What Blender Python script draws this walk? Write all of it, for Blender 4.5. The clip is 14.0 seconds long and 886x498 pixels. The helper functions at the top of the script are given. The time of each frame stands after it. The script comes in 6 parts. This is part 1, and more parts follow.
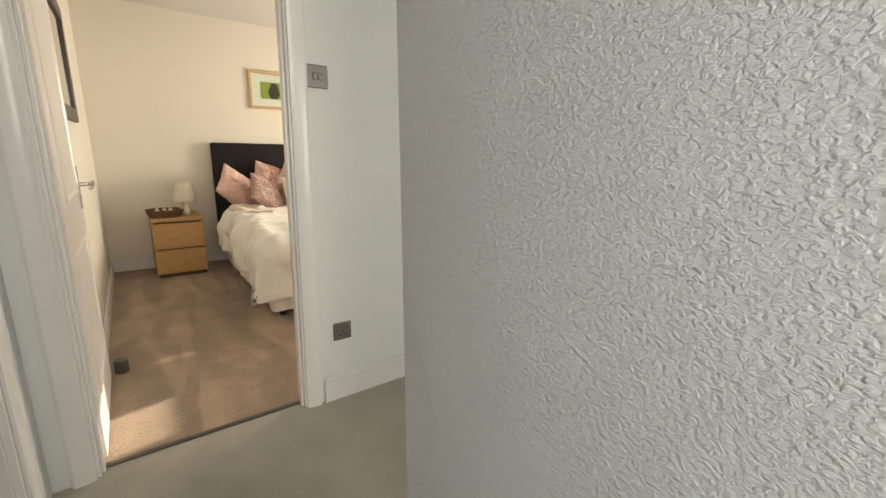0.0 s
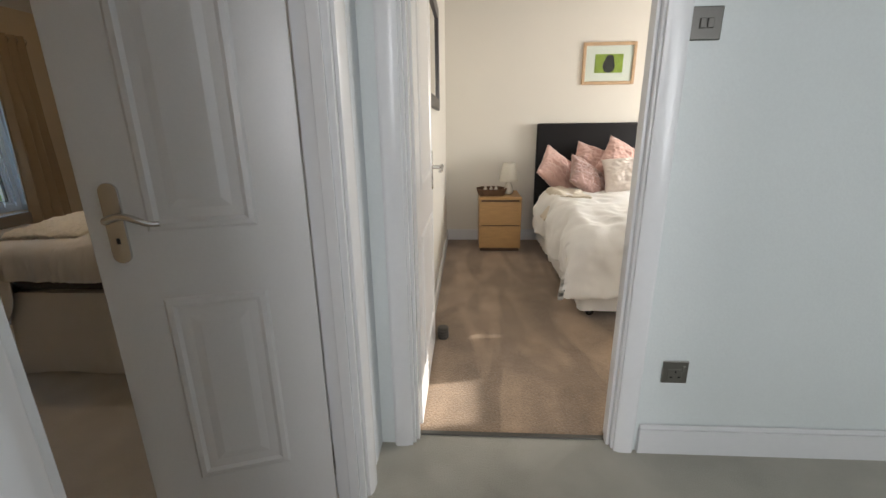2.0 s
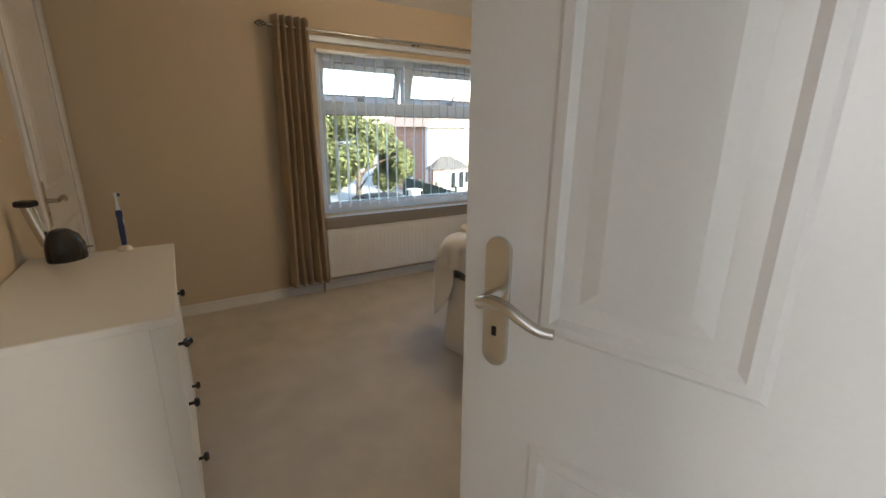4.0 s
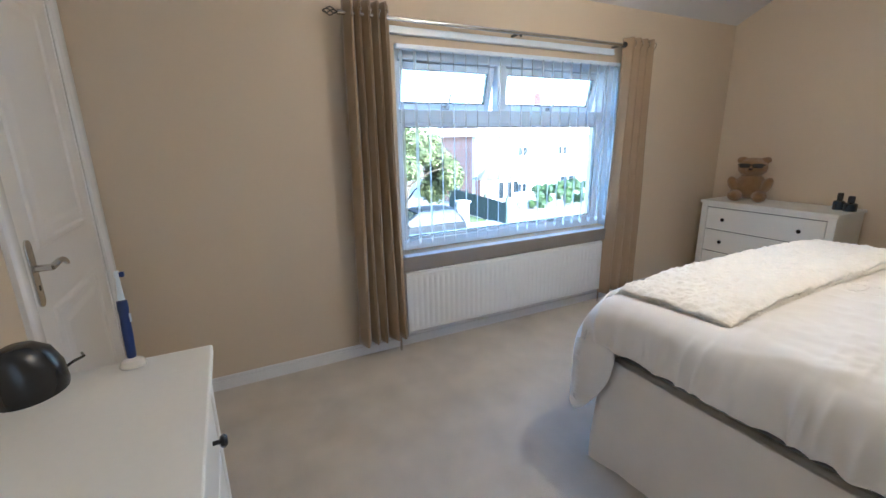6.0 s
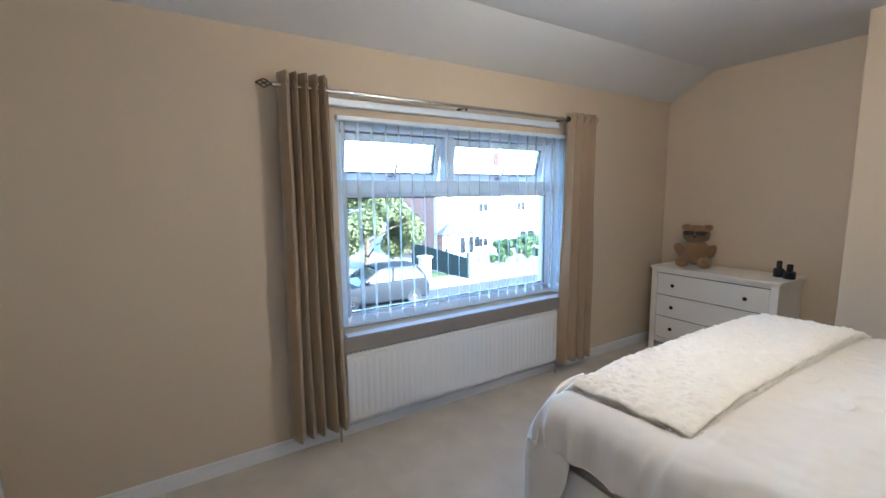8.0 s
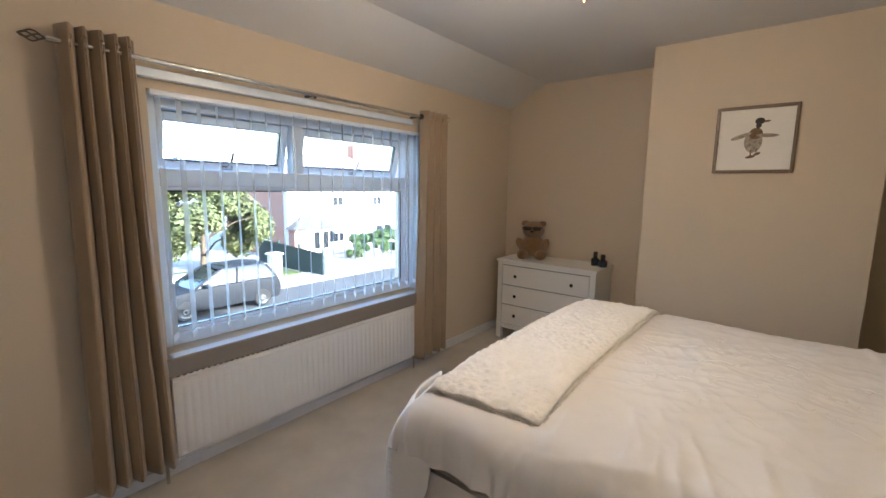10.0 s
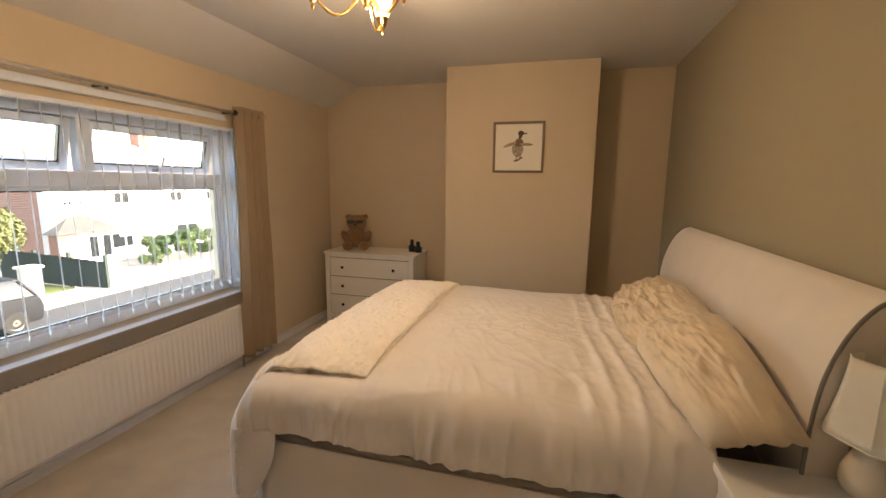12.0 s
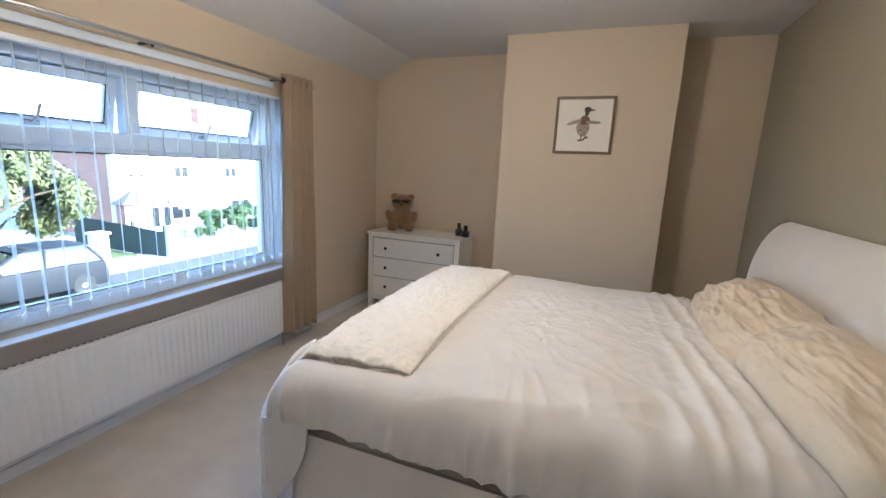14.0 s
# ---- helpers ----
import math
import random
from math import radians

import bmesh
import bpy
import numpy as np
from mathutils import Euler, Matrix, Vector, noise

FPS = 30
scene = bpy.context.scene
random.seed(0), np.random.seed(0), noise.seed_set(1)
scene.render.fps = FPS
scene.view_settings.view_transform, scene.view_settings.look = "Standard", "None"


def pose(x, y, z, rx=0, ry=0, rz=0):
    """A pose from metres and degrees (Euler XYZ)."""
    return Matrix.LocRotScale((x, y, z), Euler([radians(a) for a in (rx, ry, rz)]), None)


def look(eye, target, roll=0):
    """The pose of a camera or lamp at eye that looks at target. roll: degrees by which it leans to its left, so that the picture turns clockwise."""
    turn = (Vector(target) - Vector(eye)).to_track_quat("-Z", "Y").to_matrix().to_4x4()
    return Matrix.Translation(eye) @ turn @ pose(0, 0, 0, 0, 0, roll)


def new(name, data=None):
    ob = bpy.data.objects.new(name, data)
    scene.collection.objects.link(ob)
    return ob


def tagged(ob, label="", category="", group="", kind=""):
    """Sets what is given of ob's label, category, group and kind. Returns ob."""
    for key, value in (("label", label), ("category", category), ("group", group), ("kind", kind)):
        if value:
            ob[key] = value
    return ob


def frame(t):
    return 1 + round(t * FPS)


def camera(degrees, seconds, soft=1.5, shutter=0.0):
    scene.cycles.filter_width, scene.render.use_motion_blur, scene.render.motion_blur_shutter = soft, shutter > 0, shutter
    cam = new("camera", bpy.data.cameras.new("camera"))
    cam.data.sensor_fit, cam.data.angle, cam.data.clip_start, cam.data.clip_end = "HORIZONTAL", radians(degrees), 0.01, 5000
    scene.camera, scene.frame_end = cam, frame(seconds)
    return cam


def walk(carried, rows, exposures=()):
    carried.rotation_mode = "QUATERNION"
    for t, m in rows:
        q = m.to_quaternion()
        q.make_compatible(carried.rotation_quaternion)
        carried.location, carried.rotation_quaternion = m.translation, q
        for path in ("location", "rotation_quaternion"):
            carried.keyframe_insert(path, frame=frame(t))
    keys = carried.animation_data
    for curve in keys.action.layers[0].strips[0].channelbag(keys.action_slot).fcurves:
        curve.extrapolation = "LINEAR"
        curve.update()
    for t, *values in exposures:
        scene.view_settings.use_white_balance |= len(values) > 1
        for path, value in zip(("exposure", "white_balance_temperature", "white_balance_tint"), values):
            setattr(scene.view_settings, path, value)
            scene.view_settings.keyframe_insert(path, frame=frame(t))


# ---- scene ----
# the camera and its walk
cam = camera(93.1, 14.0)
PATH = [
    (0, (-0.182, -0.012, 1.218), (0.982, 1.548, 0.758), 1.4),
    (0.5, (-0.126, -0.026, 1.236), (0.511, 1.818, 0.797), 0.8),
    (1, (-0.123, -0.02, 1.245), (0.162, 1.907, 0.788), -0.4),
    (1.5, (-0.134, 0.095, 1.215), (-0.072, 2.027, 0.7), -0.7),
    (2, (-0.196, 0.402, 1.225), (-0.309, 2.318, 0.661), -0.7),
    (2.5, (-0.23, 0.629, 1.235), (-0.69, 2.497, 0.69), 1.1),
    (3, (-0.329, 0.817, 1.262), (-1.393, 2.423, 0.725), 2.2),
    (3.5, (-0.441, 0.944, 1.245), (-1.963, 2.113, 0.68), 2.2),
    (6, (-1.468, 1.027, 1.274), (-3.198, 1.895, 0.772), -1.1),
    (6.5, (-1.553, 1.043, 1.321), (-3.301, 1.938, 0.942), -0.7),
    (7, (-1.565, 1.061, 1.362), (-3.313, 1.988, 1.069), -0.8),
    (9.5, (-1.603, 1.391, 1.374), (-3.011, 2.783, 1.09), 0.6),
    (10, (-1.632, 1.263, 1.383), (-2.871, 2.807, 1.096), 0.8),
    (10.5, (-1.659, 1.121, 1.401), (-2.724, 2.787, 1.1), 0.7),
    (11, (-1.618, 1.044, 1.41), (-2.524, 2.801, 1.106), 0.5),
    (11.5, (-1.543, 1.006, 1.417), (-2.246, 2.852, 1.108), 0.5),
    (12, (-1.474, 1.006, 1.413), (-1.993, 2.912, 1.102), 0.6),
    (12.5, (-1.429, 1.013, 1.4), (-1.827, 2.947, 1.078), 0.8),
    (13, (-1.391, 1.025, 1.393), (-1.772, 2.959, 1.051), 1.1),
    (13.5, (-1.427, 1.072, 1.383), (-1.922, 2.975, 1.021), 1.7),
    (14, (-1.6, 1.198, 1.359), (-2.296, 3.034, 0.978), 2.6),
]
EXPOSURES = [(0, 1.8, 8000, 10), (0.5, 1.95, 6800, 10), (1, 1.9, 6500, 10), (2, 1.8, 6500, 10), (2.5, 1.85, 6400, 11), (3, 2.15, 6500, 11), (3.6, 2.55, 6900, 11), (6, 3.8, 5000, 8), (7.2, 3.75, 5000, 8), (9.6, 3.43, 4850, 7), (10.5, 3.36, 7200, 20), (12.2, 3.27, 8100, 20), (12.9, 3.69, 5550, 10), (14, 3.66, 5150, 10)]
walk(cam, [(t, look(eye, target, roll)) for t, eye, target, roll in PATH], EXPOSURES)

# ---- world, sun and large lights ----
SUN_EL, SUN_AZ = 25.0, 12.0  # degrees above the horizon; degrees from +x towards +y
to_sun = Vector((math.cos(radians(SUN_EL)) * math.cos(radians(SUN_AZ)), math.cos(radians(SUN_EL)) * math.sin(radians(SUN_AZ)), math.sin(radians(SUN_EL))))
world = bpy.data.worlds.new("sky")
scene.world = world
world.use_nodes = True
wn = world.node_tree
sky = wn.nodes.new("ShaderNodeTexSky")
sky.sky_type, sky.sun_disc = "NISHITA", False
sky.sun_elevation, sky.sun_rotation = radians(SUN_EL), radians(90 - SUN_AZ)
wn.links.new(sky.outputs[0], wn.nodes["Background"].inputs[0])
wn.nodes["Background"].inputs[1].default_value = 0.15


def lamp(name, kind, energy, colour, m, size=0.1, size_y=None):
    data = bpy.data.lights.new(name, kind)
    data.energy, data.color = energy, colour
    if kind == "AREA":
        data.shape, data.size, data.size_y = "RECTANGLE", size, size_y or size
    elif kind == "SUN":
        data.angle = size
    else:
        data.shadow_soft_size = size
    ob = new(name, data)
    ob.matrix_world = m
    return ob


lamp("sun", "SUN", 2.0, (1.0, 0.95, 0.88), look(to_sun * 60, (0, 0, 0)), radians(0.6))
# two fill lamps in unseen openings, added to brighten the landing
lamp("landing_window_daylight", "AREA", 4.9, (0.97, 0.97, 1.0), look((-0.1, -1.13, 1.45), (-0.1, 1.0, 1.25)), 0.66, 1.05)
lamp("stair_window_daylight", "AREA", 6.4, (0.95, 0.97, 1.0), look((1.3, -1.13, 1.45), (1.1, 1.0, 1.1)), 0.8, 1.05)
# daylight in the opening of the back bedroom's window
lamp("back_window_daylight", "AREA", 18.5, (1.0, 0.97, 0.93), look((3.19, 3.8, 1.375), (0.0, 3.6, 1.1)), 0.8, 0.62)
# bulbs of the ceiling light
lamp("bulb_light", "POINT", 2.6, (1.0, 0.80, 0.57), pose(-2.24, 2.68, 2.02), 0.05)


# ---- materials ----
def material(name, colour, rough=0.6, metal=0.0, vary=0.08, scale=6.0, grain=60.0, bump=0.05, depth=0.004, sheen=0.0, coat=0.0, spec=0.5):
    """A surface with variation at two scales and a fine relief."""
    mat = bpy.data.materials.new(name)
    mat.use_nodes = True
    nt = mat.node_tree
    b = nt.nodes["Principled BSDF"]
    tc = nt.nodes.new("ShaderNodeTexCoord")
    big, small = nt.nodes.new("ShaderNodeTexNoise"), nt.nodes.new("ShaderNodeTexNoise")
    big.inputs["Scale"].default_value, big.inputs["Detail"].default_value = scale, 4
    small.inputs["Scale"].default_value, small.inputs["Detail"].default_value = grain, 3
    nt.links.new(tc.outputs["Object"], big.inputs["Vector"])
    nt.links.new(tc.outputs["Object"], small.inputs["Vector"])
    add = nt.nodes.new("ShaderNodeMath")
    add.operation = "MULTIPLY_ADD"
    add.inputs[1].default_value = 0.5
    nt.links.new(small.outputs["Fac"], add.inputs[0])
    half = nt.nodes.new("ShaderNodeMath")
    half.operation = "MULTIPLY"
    half.inputs[1].default_value = 0.5
    nt.links.new(big.outputs["Fac"], half.inputs[0])
    nt.links.new(half.outputs[0], add.inputs[2])
    ramp = nt.nodes.new("ShaderNodeValToRGB")
    ramp.color_ramp.elements[0].position, ramp.color_ramp.elements[1].position = 0.3, 0.7
    ramp.color_ramp.elements[0].color = (*[c * (1 - vary) for c in colour], 1)
    ramp.color_ramp.elements[1].color = (*[min(1, c * (1 + vary)) for c in colour], 1)
    nt.links.new(add.outputs[0], ramp.inputs[0])
    nt.links.new(ramp.outputs[0], b.inputs["Base Color"])
    b.inputs["Roughness"].default_value, b.inputs["Metallic"].default_value = rough, metal
    b.inputs["Specular IOR Level"].default_value = spec
    b.inputs["Sheen Weight"].default_value, b.inputs["Coat Weight"].default_value = sheen, coat
    if bump:
        bp = nt.nodes.new("ShaderNodeBump")
        bp.inputs["Strength"].default_value, bp.inputs["Distance"].default_value = bump, depth
        nt.links.new(small.outputs["Fac"], bp.inputs["Height"])
        nt.links.new(bp.outputs[0], b.inputs["Normal"])
    mat["out"] = ramp.name
    return mat


def nodes_of(mat):
    nt = mat.node_tree
    return nt, nt.nodes["Principled BSDF"]


def embossed(name, colour, scale=140.0, strength=0.6, depth=0.003):
    """Blown-vinyl wallpaper: wandering short ridges under matt paint."""
    mat = material(name, colour, 0.55, vary=0.03, scale=2.0, grain=90, bump=0)
    nt, b = nodes_of(mat)
    tc = nt.nodes.new("ShaderNodeTexCoord")
    mp = nt.nodes.new("ShaderNodeMapping")
    mp.inputs["Scale"].default_value = (0.75, 0.75, 1.1)
    nt.links.new(tc.outputs["Object"], mp.inputs[0])
    n = nt.nodes.new("ShaderNodeTexNoise")
    n.inputs["Scale"].default_value, n.inputs["Detail"].default_value, n.inputs["Distortion"].default_value = scale, 2.5, 0.5
    nt.links.new(mp.outputs[0], n.inputs["Vector"])
    r = nt.nodes.new("ShaderNodeValToRGB")
    r.color_ramp.elements[0].position, r.color_ramp.elements[1].position = 0.38, 0.66
    nt.links.new(n.outputs["Fac"], r.inputs[0])
    bp = nt.nodes.new("ShaderNodeBump")
    bp.inputs["Strength"].default_value, bp.inputs["Distance"].default_value = strength, depth
    nt.links.new(r.outputs[0], bp.inputs["Height"])
    nt.links.new(bp.outputs[0], b.inputs["Normal"])
    return mat


def carpet(name, colour, streaks=0.0, grain=260):
    """Cut pile: fine tufts, soft patches, and the marks a vacuum leaves in the nap."""
    mat = material(name, colour, 0.95, vary=0.2 if not streaks else 0.32, scale=5.0, grain=grain, bump=0.7, depth=0.006, sheen=0.35, spec=0.1)
    if streaks:
        nt, b = nodes_of(mat)
        tc = nt.nodes.new("ShaderNodeTexCoord")
        mp = nt.nodes.new("ShaderNodeMapping")
        mp.inputs["Rotation"].default_value = (0, 0, 0.22)
        mp.inputs["Scale"].default_value = (2.0, 0.5, 1)
        nt.links.new(tc.outputs["Object"], mp.inputs[0])
        n = nt.nodes.new("ShaderNodeTexNoise")
        n.inputs["Scale"].default_value, n.inputs["Detail"].default_value, n.inputs["Distortion"].default_value = 2.0, 2.0, 0.9
        nt.links.new(mp.outputs[0], n.inputs["Vector"])
        r = nt.nodes.new("ShaderNodeValToRGB")
        r.color_ramp.elements[0].position, r.color_ramp.elements[1].position = 0.45, 0.60
        nt.links.new(n.outputs["Fac"], r.inputs[0])
        mix = nt.nodes.new("ShaderNodeMix")
        mix.data_type = "RGBA"
        mix.blend_type = "MULTIPLY"
        mix.inputs["Factor"].default_value = streaks
        nt.links.new(nt.nodes[mat["out"]].outputs[0], mix.inputs["A"])
        nt.links.new(r.outputs[0], mix.inputs["B"])
        nt.links.new(mix.outputs["Result"], b.inputs["Base Color"])
    return mat


def wood(name, colour, rough=0.45, stretch=(1, 12, 12)):
    mat = material(name, colour, rough, vary=0.18, scale=4, grain=30, bump=0.08, depth=0.002)
    nt, b = nodes_of(mat)
    tc = nt.nodes.new("ShaderNodeTexCoord")
    mp = nt.nodes.new("ShaderNodeMapping")
    mp.inputs["Scale"].default_value = stretch
    nt.links.new(tc.outputs["Object"], mp.inputs[0])
    for node in nt.nodes:
        if node.bl_idname == "ShaderNodeTexNoise":
            nt.links.new(mp.outputs[0], node.inputs["Vector"])
    return mat


def fabric(name, colour, weave=700.0, rough=0.9, sheen=0.3, vary=0.06, bump=0.25):
    return material(name, colour, rough, vary=vary, scale=7, grain=weave, bump=bump, depth=0.0015, sheen=sheen, spec=0.2)


def sheer(name, colour, clear=0.35, through_light=0.6):
    """Thin pale cloth that lets light through."""
    mat = bpy.data.materials.new(name)
    mat.use_nodes = True
    nt = mat.node_tree
    out = nt.nodes["Material Output"]
    nt.nodes.remove(nt.nodes["Principled BSDF"])
    d, t, c = nt.nodes.new("ShaderNodeBsdfDiffuse"), nt.nodes.new("ShaderNodeBsdfTranslucent"), nt.nodes.new("ShaderNodeBsdfTransparent")
    n = nt.nodes.new("ShaderNodeTexNoise")
    n.inputs["Scale"].default_value = 300
    r = nt.nodes.new("ShaderNodeValToRGB")
    r.color_ramp.elements[0].color, r.color_ramp.elements[1].color = (*[v * 0.9 for v in colour], 1), (*colour, 1)
    nt.links.new(n.outputs["Fac"], r.inputs[0])
    nt.links.new(r.outputs[0], d.inputs[0])
    nt.links.new(r.outputs[0], t.inputs[0])
    m1, m2 = nt.nodes.new("ShaderNodeMixShader"), nt.nodes.new("ShaderNodeMixShader")
    m1.inputs[0].default_value, m2.inputs[0].default_value = through_light, clear
    nt.links.new(d.outputs[0], m1.inputs[1])
    nt.links.new(t.outputs[0], m1.inputs[2])
    nt.links.new(m1.outputs[0], m2.inputs[1])
    nt.links.new(c.outputs[0], m2.inputs[2])
    nt.links.new(m2.outputs[0], out.inputs[0])
    return mat


def glass(name):
    mat = bpy.data.materials.new(name)
    mat.use_nodes = True
    nt = mat.node_tree
    out = nt.nodes["Material Output"]
    nt.nodes.remove(nt.nodes["Principled BSDF"])
    c, g, f, m = nt.nodes.new("ShaderNodeBsdfTransparent"), nt.nodes.new("ShaderNodeBsdfGlossy"), nt.nodes.new("ShaderNodeFresnel"), nt.nodes.new("ShaderNodeMixShader")
    c.inputs[0].default_value = (0.95, 0.98, 0.97, 1)
    g.inputs["Roughness"].default_value = 0.02
    f.inputs[0].default_value = 1.25
    nt.links.new(f.outputs[0], m.inputs[0])
    nt.links.new(c.outputs[0], m.inputs[1])
    nt.links.new(g.outputs[0], m.inputs[2])
    nt.links.new(m.outputs[0], out.inputs[0])
    return mat


def glow(name, colour, strength, base=(0.9, 0.85, 0.75)):
    mat = material(name, base, 0.4, vary=0.03, bump=0)
    nt, b = nodes_of(mat)
    b.inputs["Emission Color"].default_value, b.inputs["Emission Strength"].default_value = (*colour, 1), strength
    return mat


def bricks(name, colour, mortar=(0.42, 0.38, 0.33)):
    mat = material(name, colour, 0.85, vary=0.2, scale=3, grain=40, bump=0)
    nt, b = nodes_of(mat)
    tc = nt.nodes.new("ShaderNodeTexCoord")
    mp = nt.nodes.new("ShaderNodeMapping")
    mp.inputs["Rotation"].default_value = (radians(90), 0, 0)
    br = nt.nodes.new("ShaderNodeTexBrick")
    br.inputs["Scale"].default_value = 1.0
    br.inputs["Brick Width"].default_value, br.inputs["Row Height"].default_value, br.inputs["Mortar Size"].default_value = 0.225, 0.075, 0.008
    br.inputs["Mortar"].default_value = (*mortar, 1)
    nt.links.new(tc.outputs["Object"], mp.inputs[0])
    nt.links.new(mp.outputs[0], br.inputs["Vector"])
    nt.links.new(nt.nodes[mat["out"]].outputs[0], br.inputs["Color1"])
    br.inputs["Color2"].default_value = (*[c * 0.7 for c in colour], 1)
    nt.links.new(br.outputs["Color"], b.inputs["Base Color"])
    return mat


M_PAINT = material("beige_wall_paint", (0.61, 0.51, 0.38), 0.75, vary=0.025, scale=1.5, grain=220, bump=0.12, depth=0.001)
M_FEATURE = material("olive_taupe_wall_paint", (0.33, 0.29, 0.205), 0.7, vary=0.03, scale=1.5, grain=220, bump=0.12, depth=0.001)
M_PALE = material("cream_wall_paint", (0.75, 0.71, 0.635), 0.75, vary=0.025, scale=1.5, grain=220, bump=0.12, depth=0.001)
M_HALL = material("white_hall_wall_paint", (0.73, 0.765, 0.755), 0.65, vary=0.03, scale=2, grain=120, bump=0.25, depth=0.002)
M_EMBOSS = embossed("embossed_white_wallpaper", (0.67, 0.705, 0.73))
M_CEIL = material("white_ceiling_paint", (0.63, 0.62, 0.605), 0.85, vary=0.02, scale=2, grain=150, bump=0.1, depth=0.001)
M_GLOSS = material("white_gloss_paint", (0.78, 0.78, 0.78), 0.22, vary=0.02, scale=3, grain=40, bump=0.06, depth=0.002)
M_DOOR = material("white_satin_door_paint", (0.74, 0.73, 0.72), 0.3, vary=0.025, scale=3, grain=180, bump=0.06, depth=0.001)
M_WHITE = material("white_furniture_lacquer", (0.78, 0.765, 0.725), 0.35, vary=0.02, scale=3, grain=60, bump=0.03, depth=0.001)
M_RAD = material("white_radiator_enamel", (0.76, 0.76, 0.755), 0.3, vary=0.02, bump=0.02)
# white plastic with the sky light's blue cast put into its colour
M_UPVC = material("white_window_plastic", (0.74, 0.82, 0.91), 0.3, vary=0.02, bump=0.02)
# dark taupe puts the shade on the sill's front into its colour
M_SILL = material("taupe_painted_sill", (0.25, 0.22, 0.19), 0.45, vary=0.05, bump=0.05)
M_CARPET_B = carpet("beige_grey_carpet", (0.57, 0.515, 0.44))
M_CARPET_H = carpet("sage_grey_carpet", (0.39, 0.37, 0.31))
M_CARPET_A = carpet("mink_brown_carpet", (0.345, 0.24, 0.155), 0.32, 110)
M_CURTAIN = fabric("taupe_curtain_cloth", (0.34, 0.25, 0.158), 900, bump=0.3)
M_CHROME = material("brushed_chrome", (0.62, 0.60, 0.57), 0.25, 1.0, vary=0.05, grain=300, bump=0.04, depth=0.0005)
M_STEEL = material("dark_brushed_steel", (0.13, 0.125, 0.115), 0.4, 1.0, vary=0.12, grain=300, bump=0.05, depth=0.0005)
M_PLATE = material("brushed_grey_steel", (0.26, 0.25, 0.23), 0.42, 1.0, vary=0.1, grain=300, bump=0.05, depth=0.0005)
M_BLACK = material("black_plastic", (0.018, 0.018, 0.02), 0.25, vary=0.1, bump=0.02)
M_DUVET = fabric("ivory_duvet_cotton", (0.77, 0.733, 0.69), 800, 0.7, 0.35, 0.03, 0.15)
M_PILLOW = fabric("champagne_pillow_satin", (0.68, 0.565, 0.415), 500, 0.42, 0.3, 0.13, 0.15)


def creased(mat, scale, strength, depth):
    """Soft sharp-edged creases over the weave of a cloth."""
    nt, b = nodes_of(mat)
    tc = nt.nodes.new("ShaderNodeTexCoord")
    n = nt.nodes.new("ShaderNodeTexNoise")
    n.noise_type = "RIDGED_MULTIFRACTAL"
    n.inputs["Scale"].default_value, n.inputs["Detail"].default_value, n.inputs["Distortion"].default_value = scale, 3.0, 0.6
    nt.links.new(tc.outputs["Object"], n.inputs["Vector"])
    bp = nt.nodes.new("ShaderNodeBump")
    bp.inputs["Strength"].default_value, bp.inputs["Distance"].default_value = strength, depth
    nt.links.new(n.outputs["Fac"], bp.inputs["Height"])
    old = b.inputs["Normal"].links[0].from_socket
    nt.links.new(old, bp.inputs["Normal"])
    nt.links.new(bp.outputs[0], b.inputs["Normal"])


creased(M_DUVET, 4.5, 0.32, 0.018)
creased(M_PILLOW, 6.0, 0.85, 0.02)
M_MAUVE = fabric("mauve_pillow_cotton", (0.36, 0.27, 0.26), 600)
M_THROW = material("cream_fur_throw", (0.90, 0.855, 0.78), 0.95, vary=0.07, scale=22, grain=220, bump=0.35, depth=0.008, sheen=0.5, spec=0.1)
M_VALANCE = fabric("stone_valance_cloth", (0.78, 0.73, 0.67), 700)
M_MATTRESS = fabric("charcoal_mattress_border", (0.06, 0.058, 0.062), 400)
M_HEADB = fabric("stone_headboard_weave", (0.69, 0.64, 0.585), 650, bump=0.4)
M_PIPING = fabric("grey_piping_cord", (0.17, 0.155, 0.14), 800)
M_BEDA = fabric("white_duvet_cotton", (0.84, 0.815, 0.77), 700, 0.75, 0.3, 0.03, 0.15)
creased(M_BEDA, 4.0, 0.4, 0.02)
creased(M_VALANCE, 2.2, 0.25, 0.012)
M_CREAMTHROW = fabric("cream_fleece", (0.72, 0.63, 0.50), 300, bump=0.5)
M_PINK = fabric("dusky_pink_velvet", (0.66, 0.42, 0.36), 400, 0.8, 0.6, 0.1)
M_PINKDARK = fabric("old_rose_crushed_velvet", (0.40, 0.25, 0.22), 60, 0.75, 0.6, 0.3, 0.5)
M_BLUSH = fabric("blush_knit", (0.84, 0.75, 0.68), 200, 0.9, 0.4, 0.05, 0.5)
M_BLACKCLOTH = fabric("black_faux_leather", (0.014, 0.013, 0.014), 300, 0.5, 0.0, 0.1, 0.2)
M_OAK = wood("light_oak_veneer", (0.50, 0.30, 0.125), 0.4, (2, 14, 14))
M_OAKFRAME = wood("pale_oak_frame", (0.55, 0.37, 0.22), 0.5, (8, 8, 8))
M_DUCKFRAME = wood("bronzed_wood_frame", (0.16, 0.11, 0.065), 0.4, (9, 9, 9))
M_WICKER = material("brown_wicker", (0.16, 0.085, 0.045), 0.7, vary=0.4, scale=60, grain=120, bump=0.8, depth=0.006)
